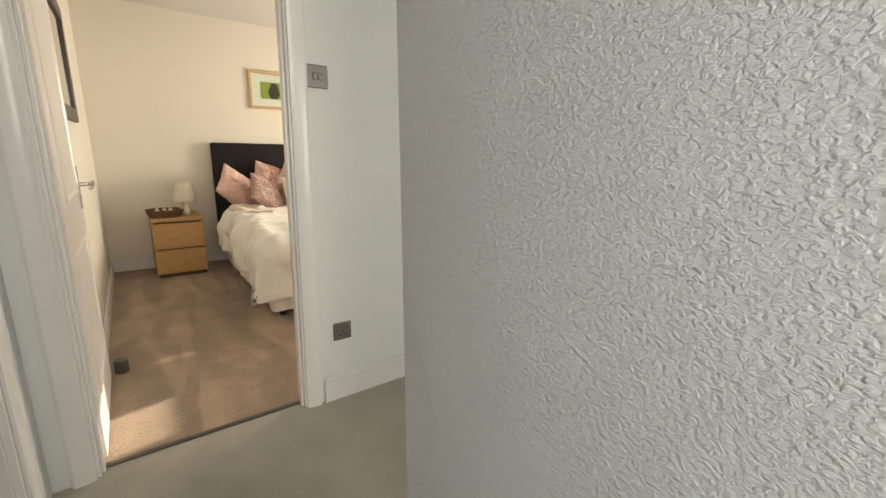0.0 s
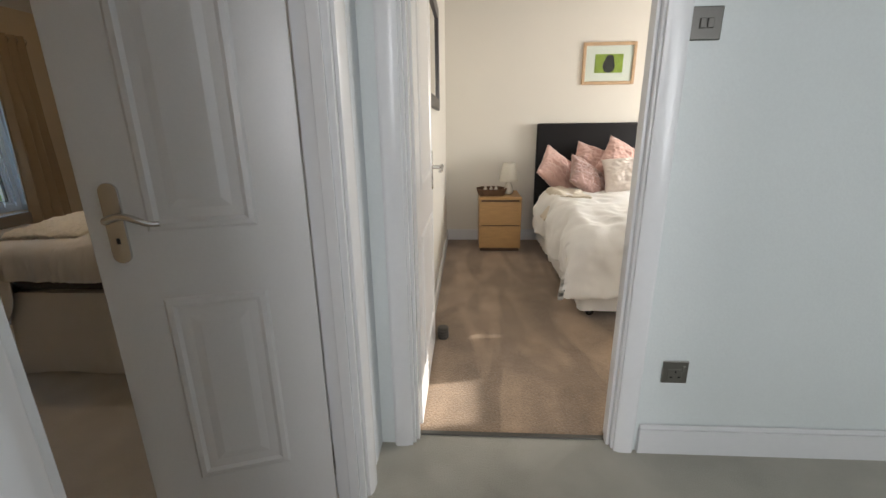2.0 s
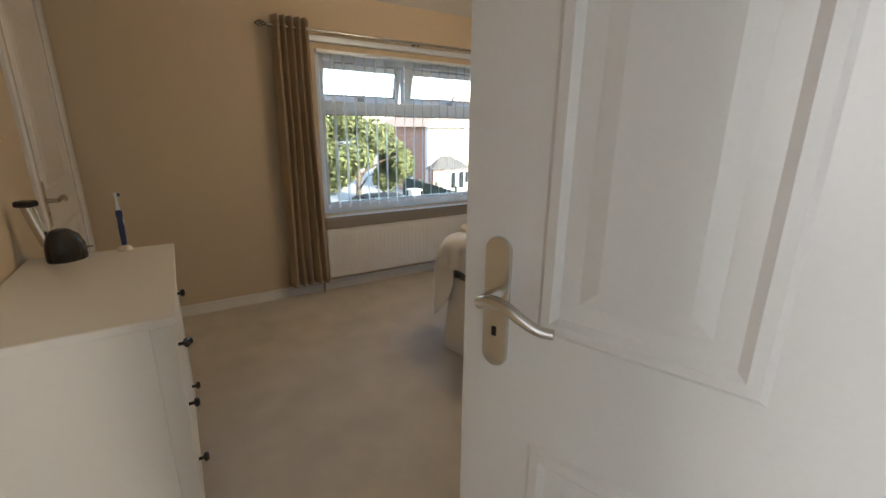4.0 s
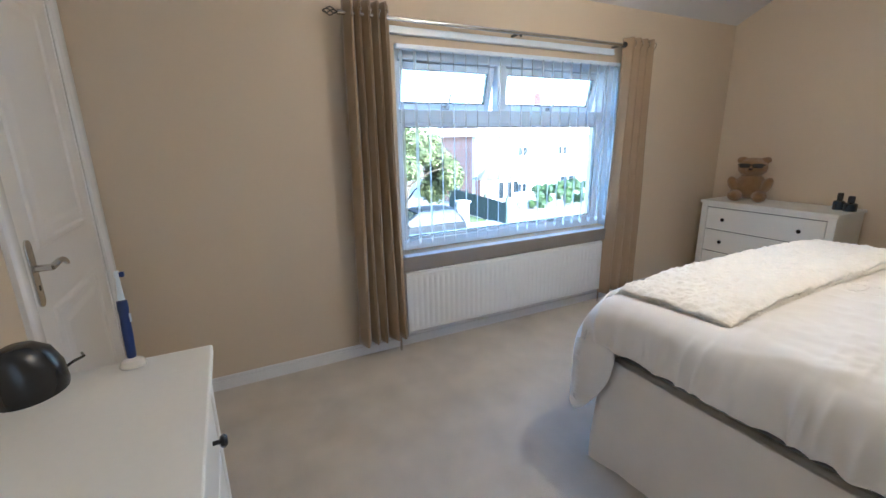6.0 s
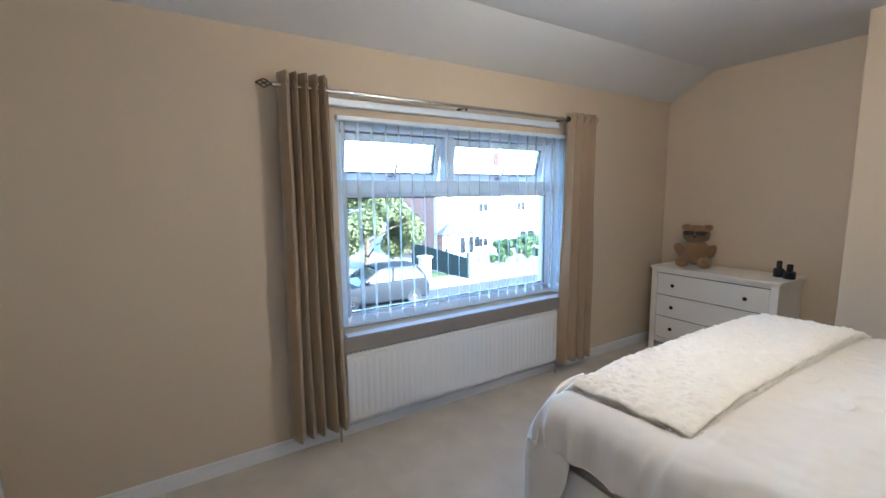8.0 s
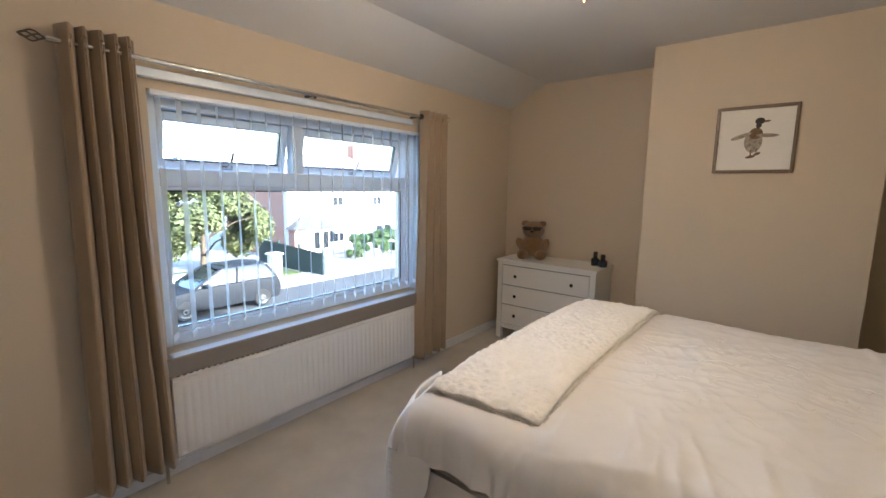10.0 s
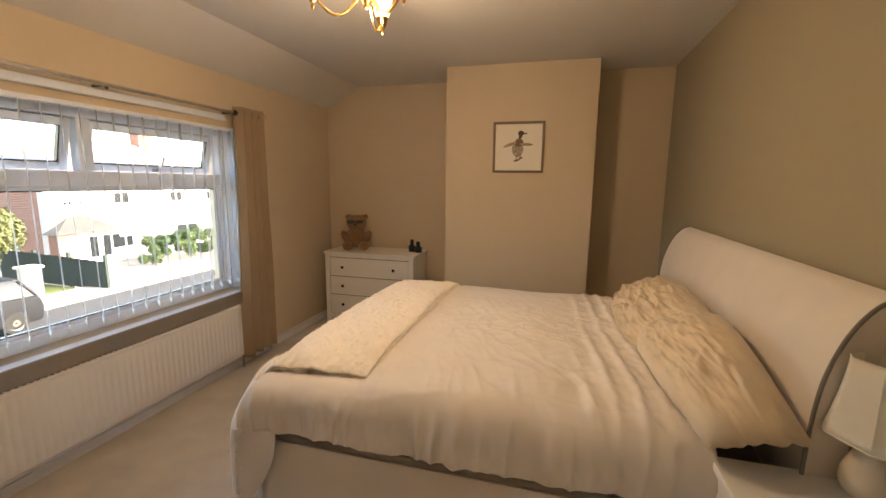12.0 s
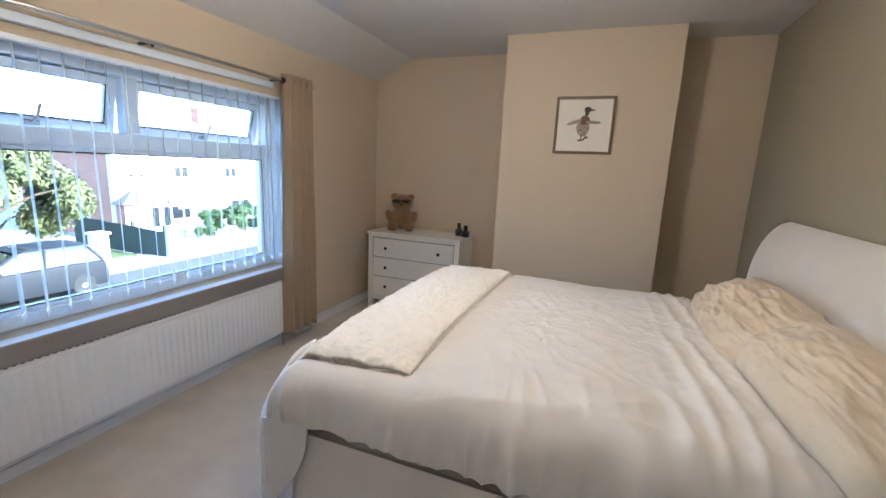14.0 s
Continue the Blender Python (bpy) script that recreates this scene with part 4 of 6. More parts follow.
def double_bed():
    b = thing("double_bed", pose(0, 0, 0), "double divan bed with a curved stone fabric headboard", "bed")
    x0, x1, y0, y1 = -2.52, -0.86, 2.245, 3.755

    def valance(u, v):
        # around three sides, with pleats and a slight flare to the floor
        per = [(x1, y0), (x0, y0), (x0, y1), (x1, y1)]
        lens = [x1 - x0, y1 - y0, x1 - x0]
        s = u * sum(lens)
        k = 0
        while k < 2 and s > lens[k]:
            s -= lens[k]
            k += 1
        (ax, ay), (bx, by) = per[k], per[k + 1]
        t = s / lens[k]
        x, y = ax + (bx - ax) * t, ay + (by - ay) * t
        nx, ny = ((0, -1), (-1, 0), (0, 1))[k]
        near = min(t, 1 - t) * lens[k]
        flare = (1 - v) * (0.014 + 0.026 * fbm(u * 14, v * 1.5, 2) + 0.03 * math.exp(-(near / 0.09) ** 2))
        return (x + nx * flare, y + ny * flare, 0.004 + 0.44 * v)

    part("valance", sheet(valance, 190, 14), M_VALANCE, b, "plain stone cloth valance", "all")
    part("divan_base", boxed(x0 + 0.02, y0 + 0.02, 0.05, x1, y1 - 0.02, 0.44, 0.02, 2), M_VALANCE, b)
    part("mattress", boxed(x0 + 0.01, y0 + 0.01, 0.445, x1, y1 - 0.01, 0.655, 0.05, 3), M_MATTRESS, b, "mattress with a charcoal border", True)
    # sleigh headboard: a profile that rolls back at the top
    front = [(-0.815, 0.05), (-0.822, 0.55), (-0.822, 0.75), (-0.812, 0.90), (-0.79, 1.0), (-0.757, 1.08), (-0.716, 1.135), (-0.672, 1.158)]
    backp = [(-0.650, 1.150), (-0.645, 1.12), (-0.662, 1.085), (-0.69, 1.03), (-0.715, 0.95), (-0.728, 0.85), (-0.735, 0.7), (-0.735, 0.05)]
    def rounded(way, n=5):
        # a Catmull-Rom curve through the profile's points
        ends = [way[0]] + way + [way[-1]]
        out = []
        for k in range(len(way) - 1):
            p = [Vector(c) for c in ends[k:k + 4]]
            for q in range(n):
                t = q / n
                c = 0.5 * (2 * p[1] + (p[2] - p[0]) * t + (2 * p[0] - 5 * p[1] + 4 * p[2] - p[3]) * t * t + (3 * p[1] - p[0] - 3 * p[2] + p[3]) * t ** 3)
                out.append((c.x, c.y))
        return out + [way[-1]]

    front, backp = rounded(front), rounded(backp)
    outline = front + backp
    part("headboard", prism(outline, "y", 2.215, 3.95), M_HEADB, b, "curved fabric headboard", True)
    for y in (2.215, 3.95):
        bm = tube([(x - 0.001, y, z) for x, z in front], 0.0055, 8)
        part("piping", bm, M_PIPING, b, "grey piping along the headboard's edge", True)


double_bed()


def draped(name, mat, label, x0, x1, y0, y1, zt, drop_foot, drop_side, r, nu, nv, relief):
    """A quilt over a bed: flat on top, rounded at foot and sides, its corners hanging lower."""
    lu, lv = (x1 - x0) + drop_foot, (y1 - y0) + 2 * drop_side

    def fold(a):
        # a: way along the cloth past the start of the curve
        arc = r * math.pi / 2
        if a <= 0:
            return 0.0, 0.0
        if a < arc:
            t = a / r
            return r * math.sin(t), r * (1 - math.cos(t))
        return r, r + (a - arc)

    def f(u, v):
        a = u * lu
        run = (x1 - x0) - r
        if a < run:
            dx, fz = a, 0.0
        else:
            h, fz = fold(a - run)
            dx = run + h
        b = v * lv
        mid = lv / 2
        half = (y1 - y0) / 2 - r
        side = 1 if b > mid else -1
        c = abs(b - mid)
        if c < half:
            dy, gz = c, 0.0
        else:
            h, gz = fold(c - half)
            dy = half + h
        x, y = x1 - dx, (y0 + y1) / 2 + side * dy
        z = zt - max(fz, gz) - 0.3 * min(fz, gz)
        puff, px, py = relief(x, y, fz, gz, side)
        return (x + px, y + py, z + puff)

    bm = sheet(f, nu, nv)
    ob = single(name, bm, mat, label, "bedding", smooth="all")
    mod = ob.modifiers.new("thickness", "SOLIDIFY")
    mod.thickness, mod.offset = 0.022, -1
    return ob


def relief_b(x, y, fz, gz, side):
    hang = min(1.0, (fz + gz) / 0.10)
    top = 1 - hang
    puff = loft = 0.056 * math.exp(-((y - 3.0) / 0.75) ** 4) * math.exp(-((x + 1.7) / 0.95) ** 6)
    puff += top * (0.010 * fbm(x * 2.2, y * 2.2) + 0.018 * (0.5 + 0.5 * math.sin(80 * (x + 0.05 * math.sin(2.2 * y)) + 2.5 * fbm(x * 1.5, y * 1.6))) ** 2 * math.exp(-((x + 1.235) / 0.12) ** 2) * (0.7 + 0.4 * noise.noise((x * 5, y * 2.2, 41))))
    d = math.hypot((x + 1.72) / 0.42, (y - 3.05) / 0.36)
    if d < 1 and top > 0.5:
        puff += 0.010 * max(0.0, noise.noise((x * 24, y * 24, 5)) - 0.05) * (1 - d * d)
    puff += 0.010 * (1 - abs(noise.noise((x * 3.2 + 0.9 * fbm(x, y), y * 2.1, 21)))) ** 5 * (0.4 + 0.6 * hang) + 0.007 * (1 - abs(noise.noise((x * 2.2 - y * 7.0, y * 2.0 + x * 1.2, 31)))) ** 6
    puff += 0.007 * max(0.0, noise.noise((x * 9 + 1.5 * fbm(x * 2, y * 2), y * 4.5, 11))) + 0.0012 * noise.noise((x * 24, y * 9, 13)) + 0.002 * noise.noise((x * 11, y * 34, 17))
    warp = fbm(x * 1.3, y * 1.3, 4)
    for sc, amp, dx, dy in ((7, 0.005, 1.0, 0.75), (13, 0.005, 0.7, 0.75), (15, 0.004, 0.75, -0.5), (24, 0.003, 0.9, 0.4)):
        q = (dx * x + dy * y) * sc + 2.2 * warp
        puff += top * amp * (1 - abs(noise.noise((q, (dx * y - dy * x) * 2.2, sc)))) ** 5 * (0.5 + 0.5 * noise.noise((x * 2.5, y * 2.5, sc + 2)))
    crease = 1 - abs(noise.noise((x * 13 + 0.8 * gz + 0.8 * warp, 0.4 + gz * 1.5, 1)))
    side_push = hang * (0.006 * fbm(x * 4, 0.5, 1) + 0.018 * crease ** 4 + 0.010 * fbm(x * 14, gz * 5, 4))
    near = math.exp(-(max(0.0, y - 2.2) / 0.35) ** 2)
    puff += top * near * 0.006 * (1 - abs(noise.noise((x * 13 + 4.0 * (y - 2.2) + 0.8 * warp, y * 1.6, 1)))) ** 4
    foot_push = hang * (0.006 * math.sin(11 * y + 2 * fbm(0.3, y * 2, 2)) + 0.010 * (1 - abs(noise.noise((y * 8, 0.4, 2)))) ** 3)
    puff *= 1 - 0.85 * hang
    cover = max(0.0, min(1.0, (-2.06 - x) / 0.06)) * top
    puff = puff * (1 - cover) + (loft - 0.004) * cover
    return puff, (-foot_push if fz > 0.02 else 0.0), (side * side_push if gz > 0.02 else 0.0)


draped("duvet", M_DUVET, "ivory cotton duvet with stitched flowers spread over the double bed", -2.565, -1.02, 2.185, 3.80, 0.692, 0.36, 0.125, 0.10, 300, 250, relief_b)


def stitched_flowers(duvet):
    """Raised sprigs stitched across the middle of the quilt."""
    rnd = random.Random(11)
    for k in range(64):
        a, q = rnd.uniform(0, 2 * math.pi), math.sqrt(rnd.random())
        x, y = -1.72 + 0.40 * q * math.cos(a), 3.0 + 0.40 * q * math.sin(a)
        turn, bend, size = rnd.uniform(0, 6.28), rnd.uniform(-4.5, 4.5), rnd.uniform(0.04, 0.09)
        pts = []
        px, py, h = x, y, turn
        for j in range(9):
            pts.append((px, py, 0.6882 + relief_b(px, py, 0, 0, 1)[0]))
            px, py, h = px + size / 8 * math.cos(h), py + size / 8 * math.sin(h), h + bend / 8
        bm = tube(pts, 0.0062, 12)
        part("stitched_sprig", bm, M_DUVET, duvet, smooth=True)


stitched_flowers(bpy.data.objects["duvet"])


def hanging_corner(duvet):
    """The quilt's loose corner, hanging as a pointed fold at the foot."""
    way = [Vector(p) for p in ((-2.43, 2.205, 0), (-2.52, 2.155, 0), (-2.72, 2.12, 0), (-2.645, 2.52, 0))]

    def f(u, v):
        c = [comb * (1 - u) ** (3 - k) * u ** k for k, comb in enumerate((1, 3, 3, 1))]
        p = sum((w * q for w, q in zip(way, c)), Vector())
        out = Vector((-0.75, -0.45, 0)) * math.sin(math.pi * u)
        low = 0.48 - 0.29 * math.sin(math.pi * u) ** 0.55 if u < 0.5 else 0.19 + 0.04 * (2 * u - 1)
        tuck = 0.10 * max(0.0, 1 - v / 0.35) ** 1.5
        wave = 0.010 * v * math.sin(10 * u + 0.6) + 0.006 * noise.noise((u * 4, v * 3, 15))
        p += out * (0.022 * math.sin(math.pi * 0.5 * v) + wave - tuck)
        return (p.x, p.y, 0.65 + (low - 0.65) * v)
    ob = part("hanging_corner", sheet(f, 44, 30), M_DUVET, duvet, smooth="all")
    mod = ob.modifiers.new("thickness", "SOLIDIFY")
    mod.thickness, mod.offset = 0.008, -1


hanging_corner(bpy.data.objects["duvet"])


def throw_rug():
    """A short-pile fur runner folded across the foot of the bed."""
    def f(u, v, lift=0.0):
        x = -2.64 + 0.535 * u
        y = 2.285 + (3.75 - 2.285) * v
        over = max(0.0, -2.49 - x)
        z = 0.722 - over * 1.1 - 0.025 * max(0.0, abs(y - 3.05) - 0.55) + 0.056 * math.exp(-((y - 3.0) / 0.75) ** 4) * math.exp(-((x + 1.7) / 0.95) ** 6)
        z += 0.006 * fbm(x * 6, y * 6, 8) + 0.007 * noise.noise((x * 26 + 0.6 * fbm(x * 20, y * 20), y * 26, 12)) + 0.006 * noise.noise((x * 60, y * 60, 2)) + 0.003 * noise.noise((x * 120, y * 120, 4))
        rim = min(u, 1 - u) * 0.535, min(v, 1 - v) * 1.46
        z -= 0.012 * (math.exp(-rim[0] / 0.012) + math.exp(-rim[1] / 0.012))
        edge = 0.004 * noise.noise((u * 2, v * 14, 6))
        return (x + edge, y + 0.004 * noise.noise((u * 12, v * 2, 9)) + 0.03 * (u - 0.5), z + lift)

    ob = single("throw", sheet(f, 120, 320), M_THROW, "cream fluffy throw folded across the bed's foot", "throw", smooth="all")
    mod = ob.modifiers.new("thickness", "SOLIDIFY")
    mod.thickness, mod.offset = 0.026, -1
    rnd = random.Random(4)
    verts, faces = [], []
    for k in range(3600):
        u, v = (rnd.choice((0.0, 1.0)), rnd.random()) if rnd.random() < 0.74 else (rnd.random(), rnd.choice((0.0, 1.0)))
        p = Vector(f(u, v, -rnd.uniform(0.002, 0.022)))
        d = Vector((rnd.uniform(-0.5, 0.5) + {1.0: 0.8, 0.0: -0.8}.get(u, 0), rnd.uniform(-0.5, 0.5) + {1.0: 0.8, 0.0: -0.8}.get(v, 0), rnd.uniform(-0.6, 0.3))).normalized()
        side = d.orthogonal().normalized() * 0.0025
        size = rnd.uniform(0.007, 0.013)
        n = len(verts)
        verts += [p - side, p + side, p + d * size * 0.6 + side * 0.8, p + d * size]
        faces.append((n, n + 1, n + 2, n + 3))
    me = bpy.data.meshes.new("fringe")
    me.from_pydata(verts, [], faces)
    me.materials.append(M_THROW)
    pile = new("fringe", me)
    pile.parent = ob
    tagged(pile, "soft fuzzy rim of the throw", kind="stuff")


throw_rug()


def pillow(name, m, w, d, h, mat, label, seed, flange=0.0, cat="pillow", wrinkle=1.0, group="", corners=None):
    """A stuffed pillow, slumped over four corners where given, with pinched corners, creases and, where given, a flat flange."""
    bm = bmesh.new()

    def face(sgn):
        def f(u, v):
            a, b = 2 * u - 1, 2 * v - 1
            inner = max(0.0, (1 - abs(a) ** 2.6)) * max(0.0, (1 - abs(b) ** 2.6))
            z = sgn * (h / 2) * inner ** 0.5
            pinch = 1 - 0.07 * (1 - abs(b) ** 2) * abs(a) ** 3
            pinch2 = 1 - 0.07 * (1 - abs(a) ** 2) * abs(b) ** 3
            z += inner ** 0.3 * wrinkle * (0.012 * fbm(a * 2.6 + seed, b * 2.6) + 0.006 * noise.noise((a * 7 + seed, b * 7, 1)))
            rim = (1 - min(1, inner * 6)) * 0.018 * wrinkle * noise.noise((a * 4 + seed, b * 4, 3))
            if corners:
                bow, bow2 = 2 - pinch, 2 - pinch2
                p, q = (1 + a * bow) / 2 + 0.022 * noise.noise((a * 2.5, b * 2.5, seed)) + 0.008 * noise.noise((a * 7, b * 7, seed)), (1 + b * bow2) / 2 + 0.02 * noise.noise((a * 2.5, b * 2.5, seed + 4)) + 0.006 * noise.noise((a * 7, b * 7, seed + 4))
                k0, k1, k2, k3 = [Vector(c) for c in corners]
                base = k0.lerp(k1, p).lerp(k3.lerp(k2, p), q)
                up = (k3 - k0).cross(k1 - k0).normalized()
                drag = 0.5 * wrinkle * inner ** 0.4 * (0.026 * (1 - abs(noise.noise((a * 1.6 + b * 2.2 + seed, b * 0.9 - a, 8)))) ** 5 + 0.009 * (1 - abs(noise.noise((a * 4.5 - b * 1.2 + seed, b * 2.0 + a, 9)))) ** 5)
                drag += wrinkle * inner ** 0.25 * 0.007 * ((1 - abs(noise.noise((a * 2.2 + 0.8 * fbm(a * 2, b * 2, seed), b * 3.6 + seed, 19)))) ** 4 + 0.35 * (1 - abs(noise.noise((a * 6.5 + b * 3 + seed, b * 6.0 - a, 23)))) ** 4) * (0.6 + 0.6 * noise.noise((a * 2 + seed, b * 2, 29)))
                sag = -0.03 * max(0.0, abs(a) * abs(b)) ** 3
                return base + up * ((z if sgn > 0 else 0.05 * z) + rim + (drag if sgn > 0 else 0) + sag)
            return (w / 2 * a * pinch, d / 2 * b * pinch2, z + rim)
        return f

    sheet(face(1), 80, 80, bm)
    sheet(face(-1), 80, 80, bm)
    bmesh.ops.remove_doubles(bm, verts=bm.verts, dist=0.0006)
    if corners and flange:
        def border(u, v):
            t = u * 4
            k = min(3, int(t))
            q = (t - k) * 2 - 1
            a, b = ((q, -1), (1, q), (-q, 1), (-1, -q))[k]
            p0 = face(1)(0.5 + 0.5 * a, 0.5 + 0.5 * b)
            mid = sum((Vector(c) for c in corners), Vector()) / 4
            away = (p0 - mid).normalized()
            lift = 0.02 * v * noise.noise((a * 2.2 + seed, b * 2.2, 7)) + 0.03 * v * noise.noise((a * 6 + seed, b * 6, 11))
            return p0 + away * flange * v * (0.9 + 0.5 * noise.noise((a * 2 + seed, b * 2, 2))) + Vector((0, 0, lift - 0.012 * v))
        sheet(border, 200, 5, bm)
    elif flange:
        def skirt(u, v):
            t = u * 4
            k = min(3, int(t))
            q = (t - k) * 2 - 1
            a, b = ((q, -1), (1, q), (-q, 1), (-1, -q))[k]
            e = 1 + v * flange / (w / 2)
            e2 = 1 + v * flange / (d / 2)
            return (w / 2 * 0.96 * a * e, d / 2 * 0.96 * b * e2, 0.022 * v * noise.noise((a * 3 + seed, b * 3, 7)) + 0.01 * noise.noise((a * 8, b * 8, seed)) - 0.01 * v)
        sheet(skirt, 120, 4, bm)
    return single(name, bm, mat, label, cat, m, group, smooth="all")


# flanged satin pillows lean on the headboard, a mauve one shows beneath
SATIN = "satin pillows on the bed"
pillow("pillow", pose(-0.985, 2.72, 0.715, 0, -6, 0) @ pose(0, 0, 0, 0, 0, 90), 0.62, 0.37, 0.09, M_MAUVE, "mauve cotton pillow under the satin one", 2.0)
pillow("pillow", pose(-0.985, 3.38, 0.735, 0, -6, 0) @ pose(0, 0, 0, 0, 0, 90), 0.62, 0.36, 0.12, M_MAUVE, "mauve cotton pillow under the satin one", 5.0)
FAR = [(-1.17, 2.84, 0.735), (-1.14, 3.62, 0.735), (-0.865, 3.56, 0.90), (-0.86, 2.80, 0.90)]
NEAR = [(-1.07, 2.175, 0.74), (-1.14, 2.84, 0.76), (-0.85, 2.78, 0.93), (-0.845, 2.175, 0.80)]
pillow("pillow", pose(0, 0, 0), 0.7, 0.43, 0.15, M_PILLOW, "champagne satin pillow slumped against the headboard", 9.0, wrinkle=1.5, flange=0.025, group=SATIN, corners=[FAR[0], FAR[3], FAR[2], FAR[1]][::-1])
pillow("pillow", pose(0, 0, 0), 0.8, 0.47, 0.25, M_PILLOW, "champagne satin pillow overhanging the bed's edge", 3.0, wrinkle=0.85, group=SATIN, corners=[NEAR[0], NEAR[3], NEAR[2], NEAR[1]][::-1])


# ---- front bedroom: small things ----
def teddy():
    bm = bmesh.new()
    ball(bm, (0, 0, 0.105), 0.085, 1, 0.85, 1.1)
    ball(bm, (0, -0.01, 0.235), 0.076, 1.05, 0.95, 0.9)
    ball(bm, (0, -0.068, 0.222), 0.03, 1.05, 0.9, 0.8)
    for s in (-1, 1):
        ball(bm, (s * 0.058, 0.0, 0.283), 0.028, 1.1, 0.7, 0.9)
        ball(bm, (s * 0.085, -0.035, 0.115), 0.036, 0.85, 0.9, 1.75, rot=pose(0, 0, 0, 25, s * 18, 0))
        ball(bm, (s * 0.062, -0.085, 0.042), 0.04, 1.0, 1.5, 1.0)
    for v in bm.verts:
        n = v.co.normalized()
        v.co += n * 0.008 * noise.noise(v.co * 80)
    k = len(bm.faces)
    for s in (-1, 1):
        box(bm, s * 0.005, -0.094, 0.236, s * 0.06, -0.068, 0.266, 0.008, 2)
    box(bm, -0.07, -0.082, 0.252, 0.07, -0.06, 0.26)
    ball(bm, (0, -0.096, 0.228), 0.010, 1.2, 0.8, 0.8, 8)
    for i, f in enumerate(bm.faces):
        f.material_index = 1 if i >= k else 0
    ob = single("teddy_bear", bm, [M_FUR, M_BLACK], "honey brown teddy bear wearing dark glasses on the chest", "soft toy", pose(-3.40, 4.80, 0.75, 0, 0, 20), smooth=True)
    ob.scale = (1.28, 1.25, 1.13)


teddy()
for x, y, h, r in ((-2.825, 4.82, 0.088, 0.034), (-2.752, 4.79, 0.078, 0.038)):
    p = thing("perfume_bottle", pose(x, y, 0.75), "small dark blue perfume bottle on the chest", "bottle", "perfume bottles")
    part("glass", lathe([(r * 0.9, 0), (r, 0.004), (r, h * 0.62), (r * 0.8, h * 0.72), (r * 0.35, h * 0.76)], 18), M_NAVY, p, smooth=True)
    part("cap", lathe([(r * 0.45, h * 0.76), (r * 0.5, h * 0.78), (r * 0.5, h * 1.28), (r * 0.4, h * 1.33)], 16), M_BLACK, p, "black cap", True)


def framed(name, m, w, h, rim, frame_mat, label, art, glazing=True):
    """A picture in a mitred frame, facing -y, with a mount; art adds the print."""
    p = thing(name, m, label, "picture")
    bm = bmesh.new()
    for a in ((-w / 2, -h / 2, -w / 2 + rim, h / 2), (w / 2 - rim, -h / 2, w / 2, h / 2), (-w / 2 + rim, -h / 2, w / 2 - rim, -h / 2 + rim), (-w / 2 + rim, h / 2 - rim, w / 2 - rim, h / 2)):
        box(bm, a[0], -0.022, a[1], a[2], 0.0, a[3], 0.004)
    part("frame", bm, frame_mat, p)
    part("mount", boxed(-w / 2 + rim, -0.008, -h / 2 + rim, w / 2 - rim, -0.002, h / 2 - rim), M_PAPER, p, "white mount card")
    art(p)
    if not glazing:
        return p
    pane = part("glass", boxed(-w / 2 + rim, -0.015, -h / 2 + rim, w / 2 - rim, -0.0135, h / 2 - rim), M_GLASS, p)
    pane.visible_shadow = False
    return p


def disc(bm, x, z, rx, rz, turn=0.0, y=-0.0095, n=20):
    c, s = math.cos(turn), math.sin(turn)
    vs = [bm.verts.new((x + rx * math.cos(t) * c - rz * math.sin(t) * s, y, z + rx * math.cos(t) * s + rz * math.sin(t) * c)) for t in (2 * math.pi * k / n for k in range(n))]
    bm.faces.new(vs)


def duck_art(p):
    for name, mat, *shape in (("print_body", M_INKGREY, -0.005, -0.01, 0.045, 0.068, 0.0, -0.0095), ("print_breast", M_INKBROWN, 0.004, 0.035, 0.034, 0.034, -0.2, -0.0097),
                              ("print_neck", M_INK, 0.014, 0.082, 0.014, 0.016, -0.2, -0.0098), ("print_head", M_INK, 0.018, 0.108, 0.024, 0.02, 0.0, -0.0099), ("print_wing", M_INKGREY, -0.068, 0.022, 0.055, 0.012, 0.35, -0.0099),
                              ("print_wing", M_INKGREY, 0.062, 0.022, 0.055, 0.011, -0.05, -0.0099), ("print_foot", M_INKBROWN, -0.012, -0.102, 0.024, 0.008, 0.2, -0.0099),
                              ("print_foot", M_INKBROWN, 0.02, -0.085, 0.018, 0.008, 0.4, -0.0099), ("print_bill", M_INKBROWN, 0.05, 0.105, 0.02, 0.006, 0.1, -0.0099),
                              ("print_leg", M_INKBROWN, -0.012, -0.08, 0.004, 0.022, 0.0, -0.0099), ("print_leg", M_INKBROWN, 0.015, -0.068, 0.003, 0.018, 0.0, -0.0099)):
        bm = bmesh.new()
        disc(bm, *shape)
        part(name, bm, mat, p)


framed("picture", pose(-1.805, YCB, 1.70), 0.405, 0.40, 0.019, M_DUCKFRAME, "dark framed print of a dark bird on white", duck_art, False)


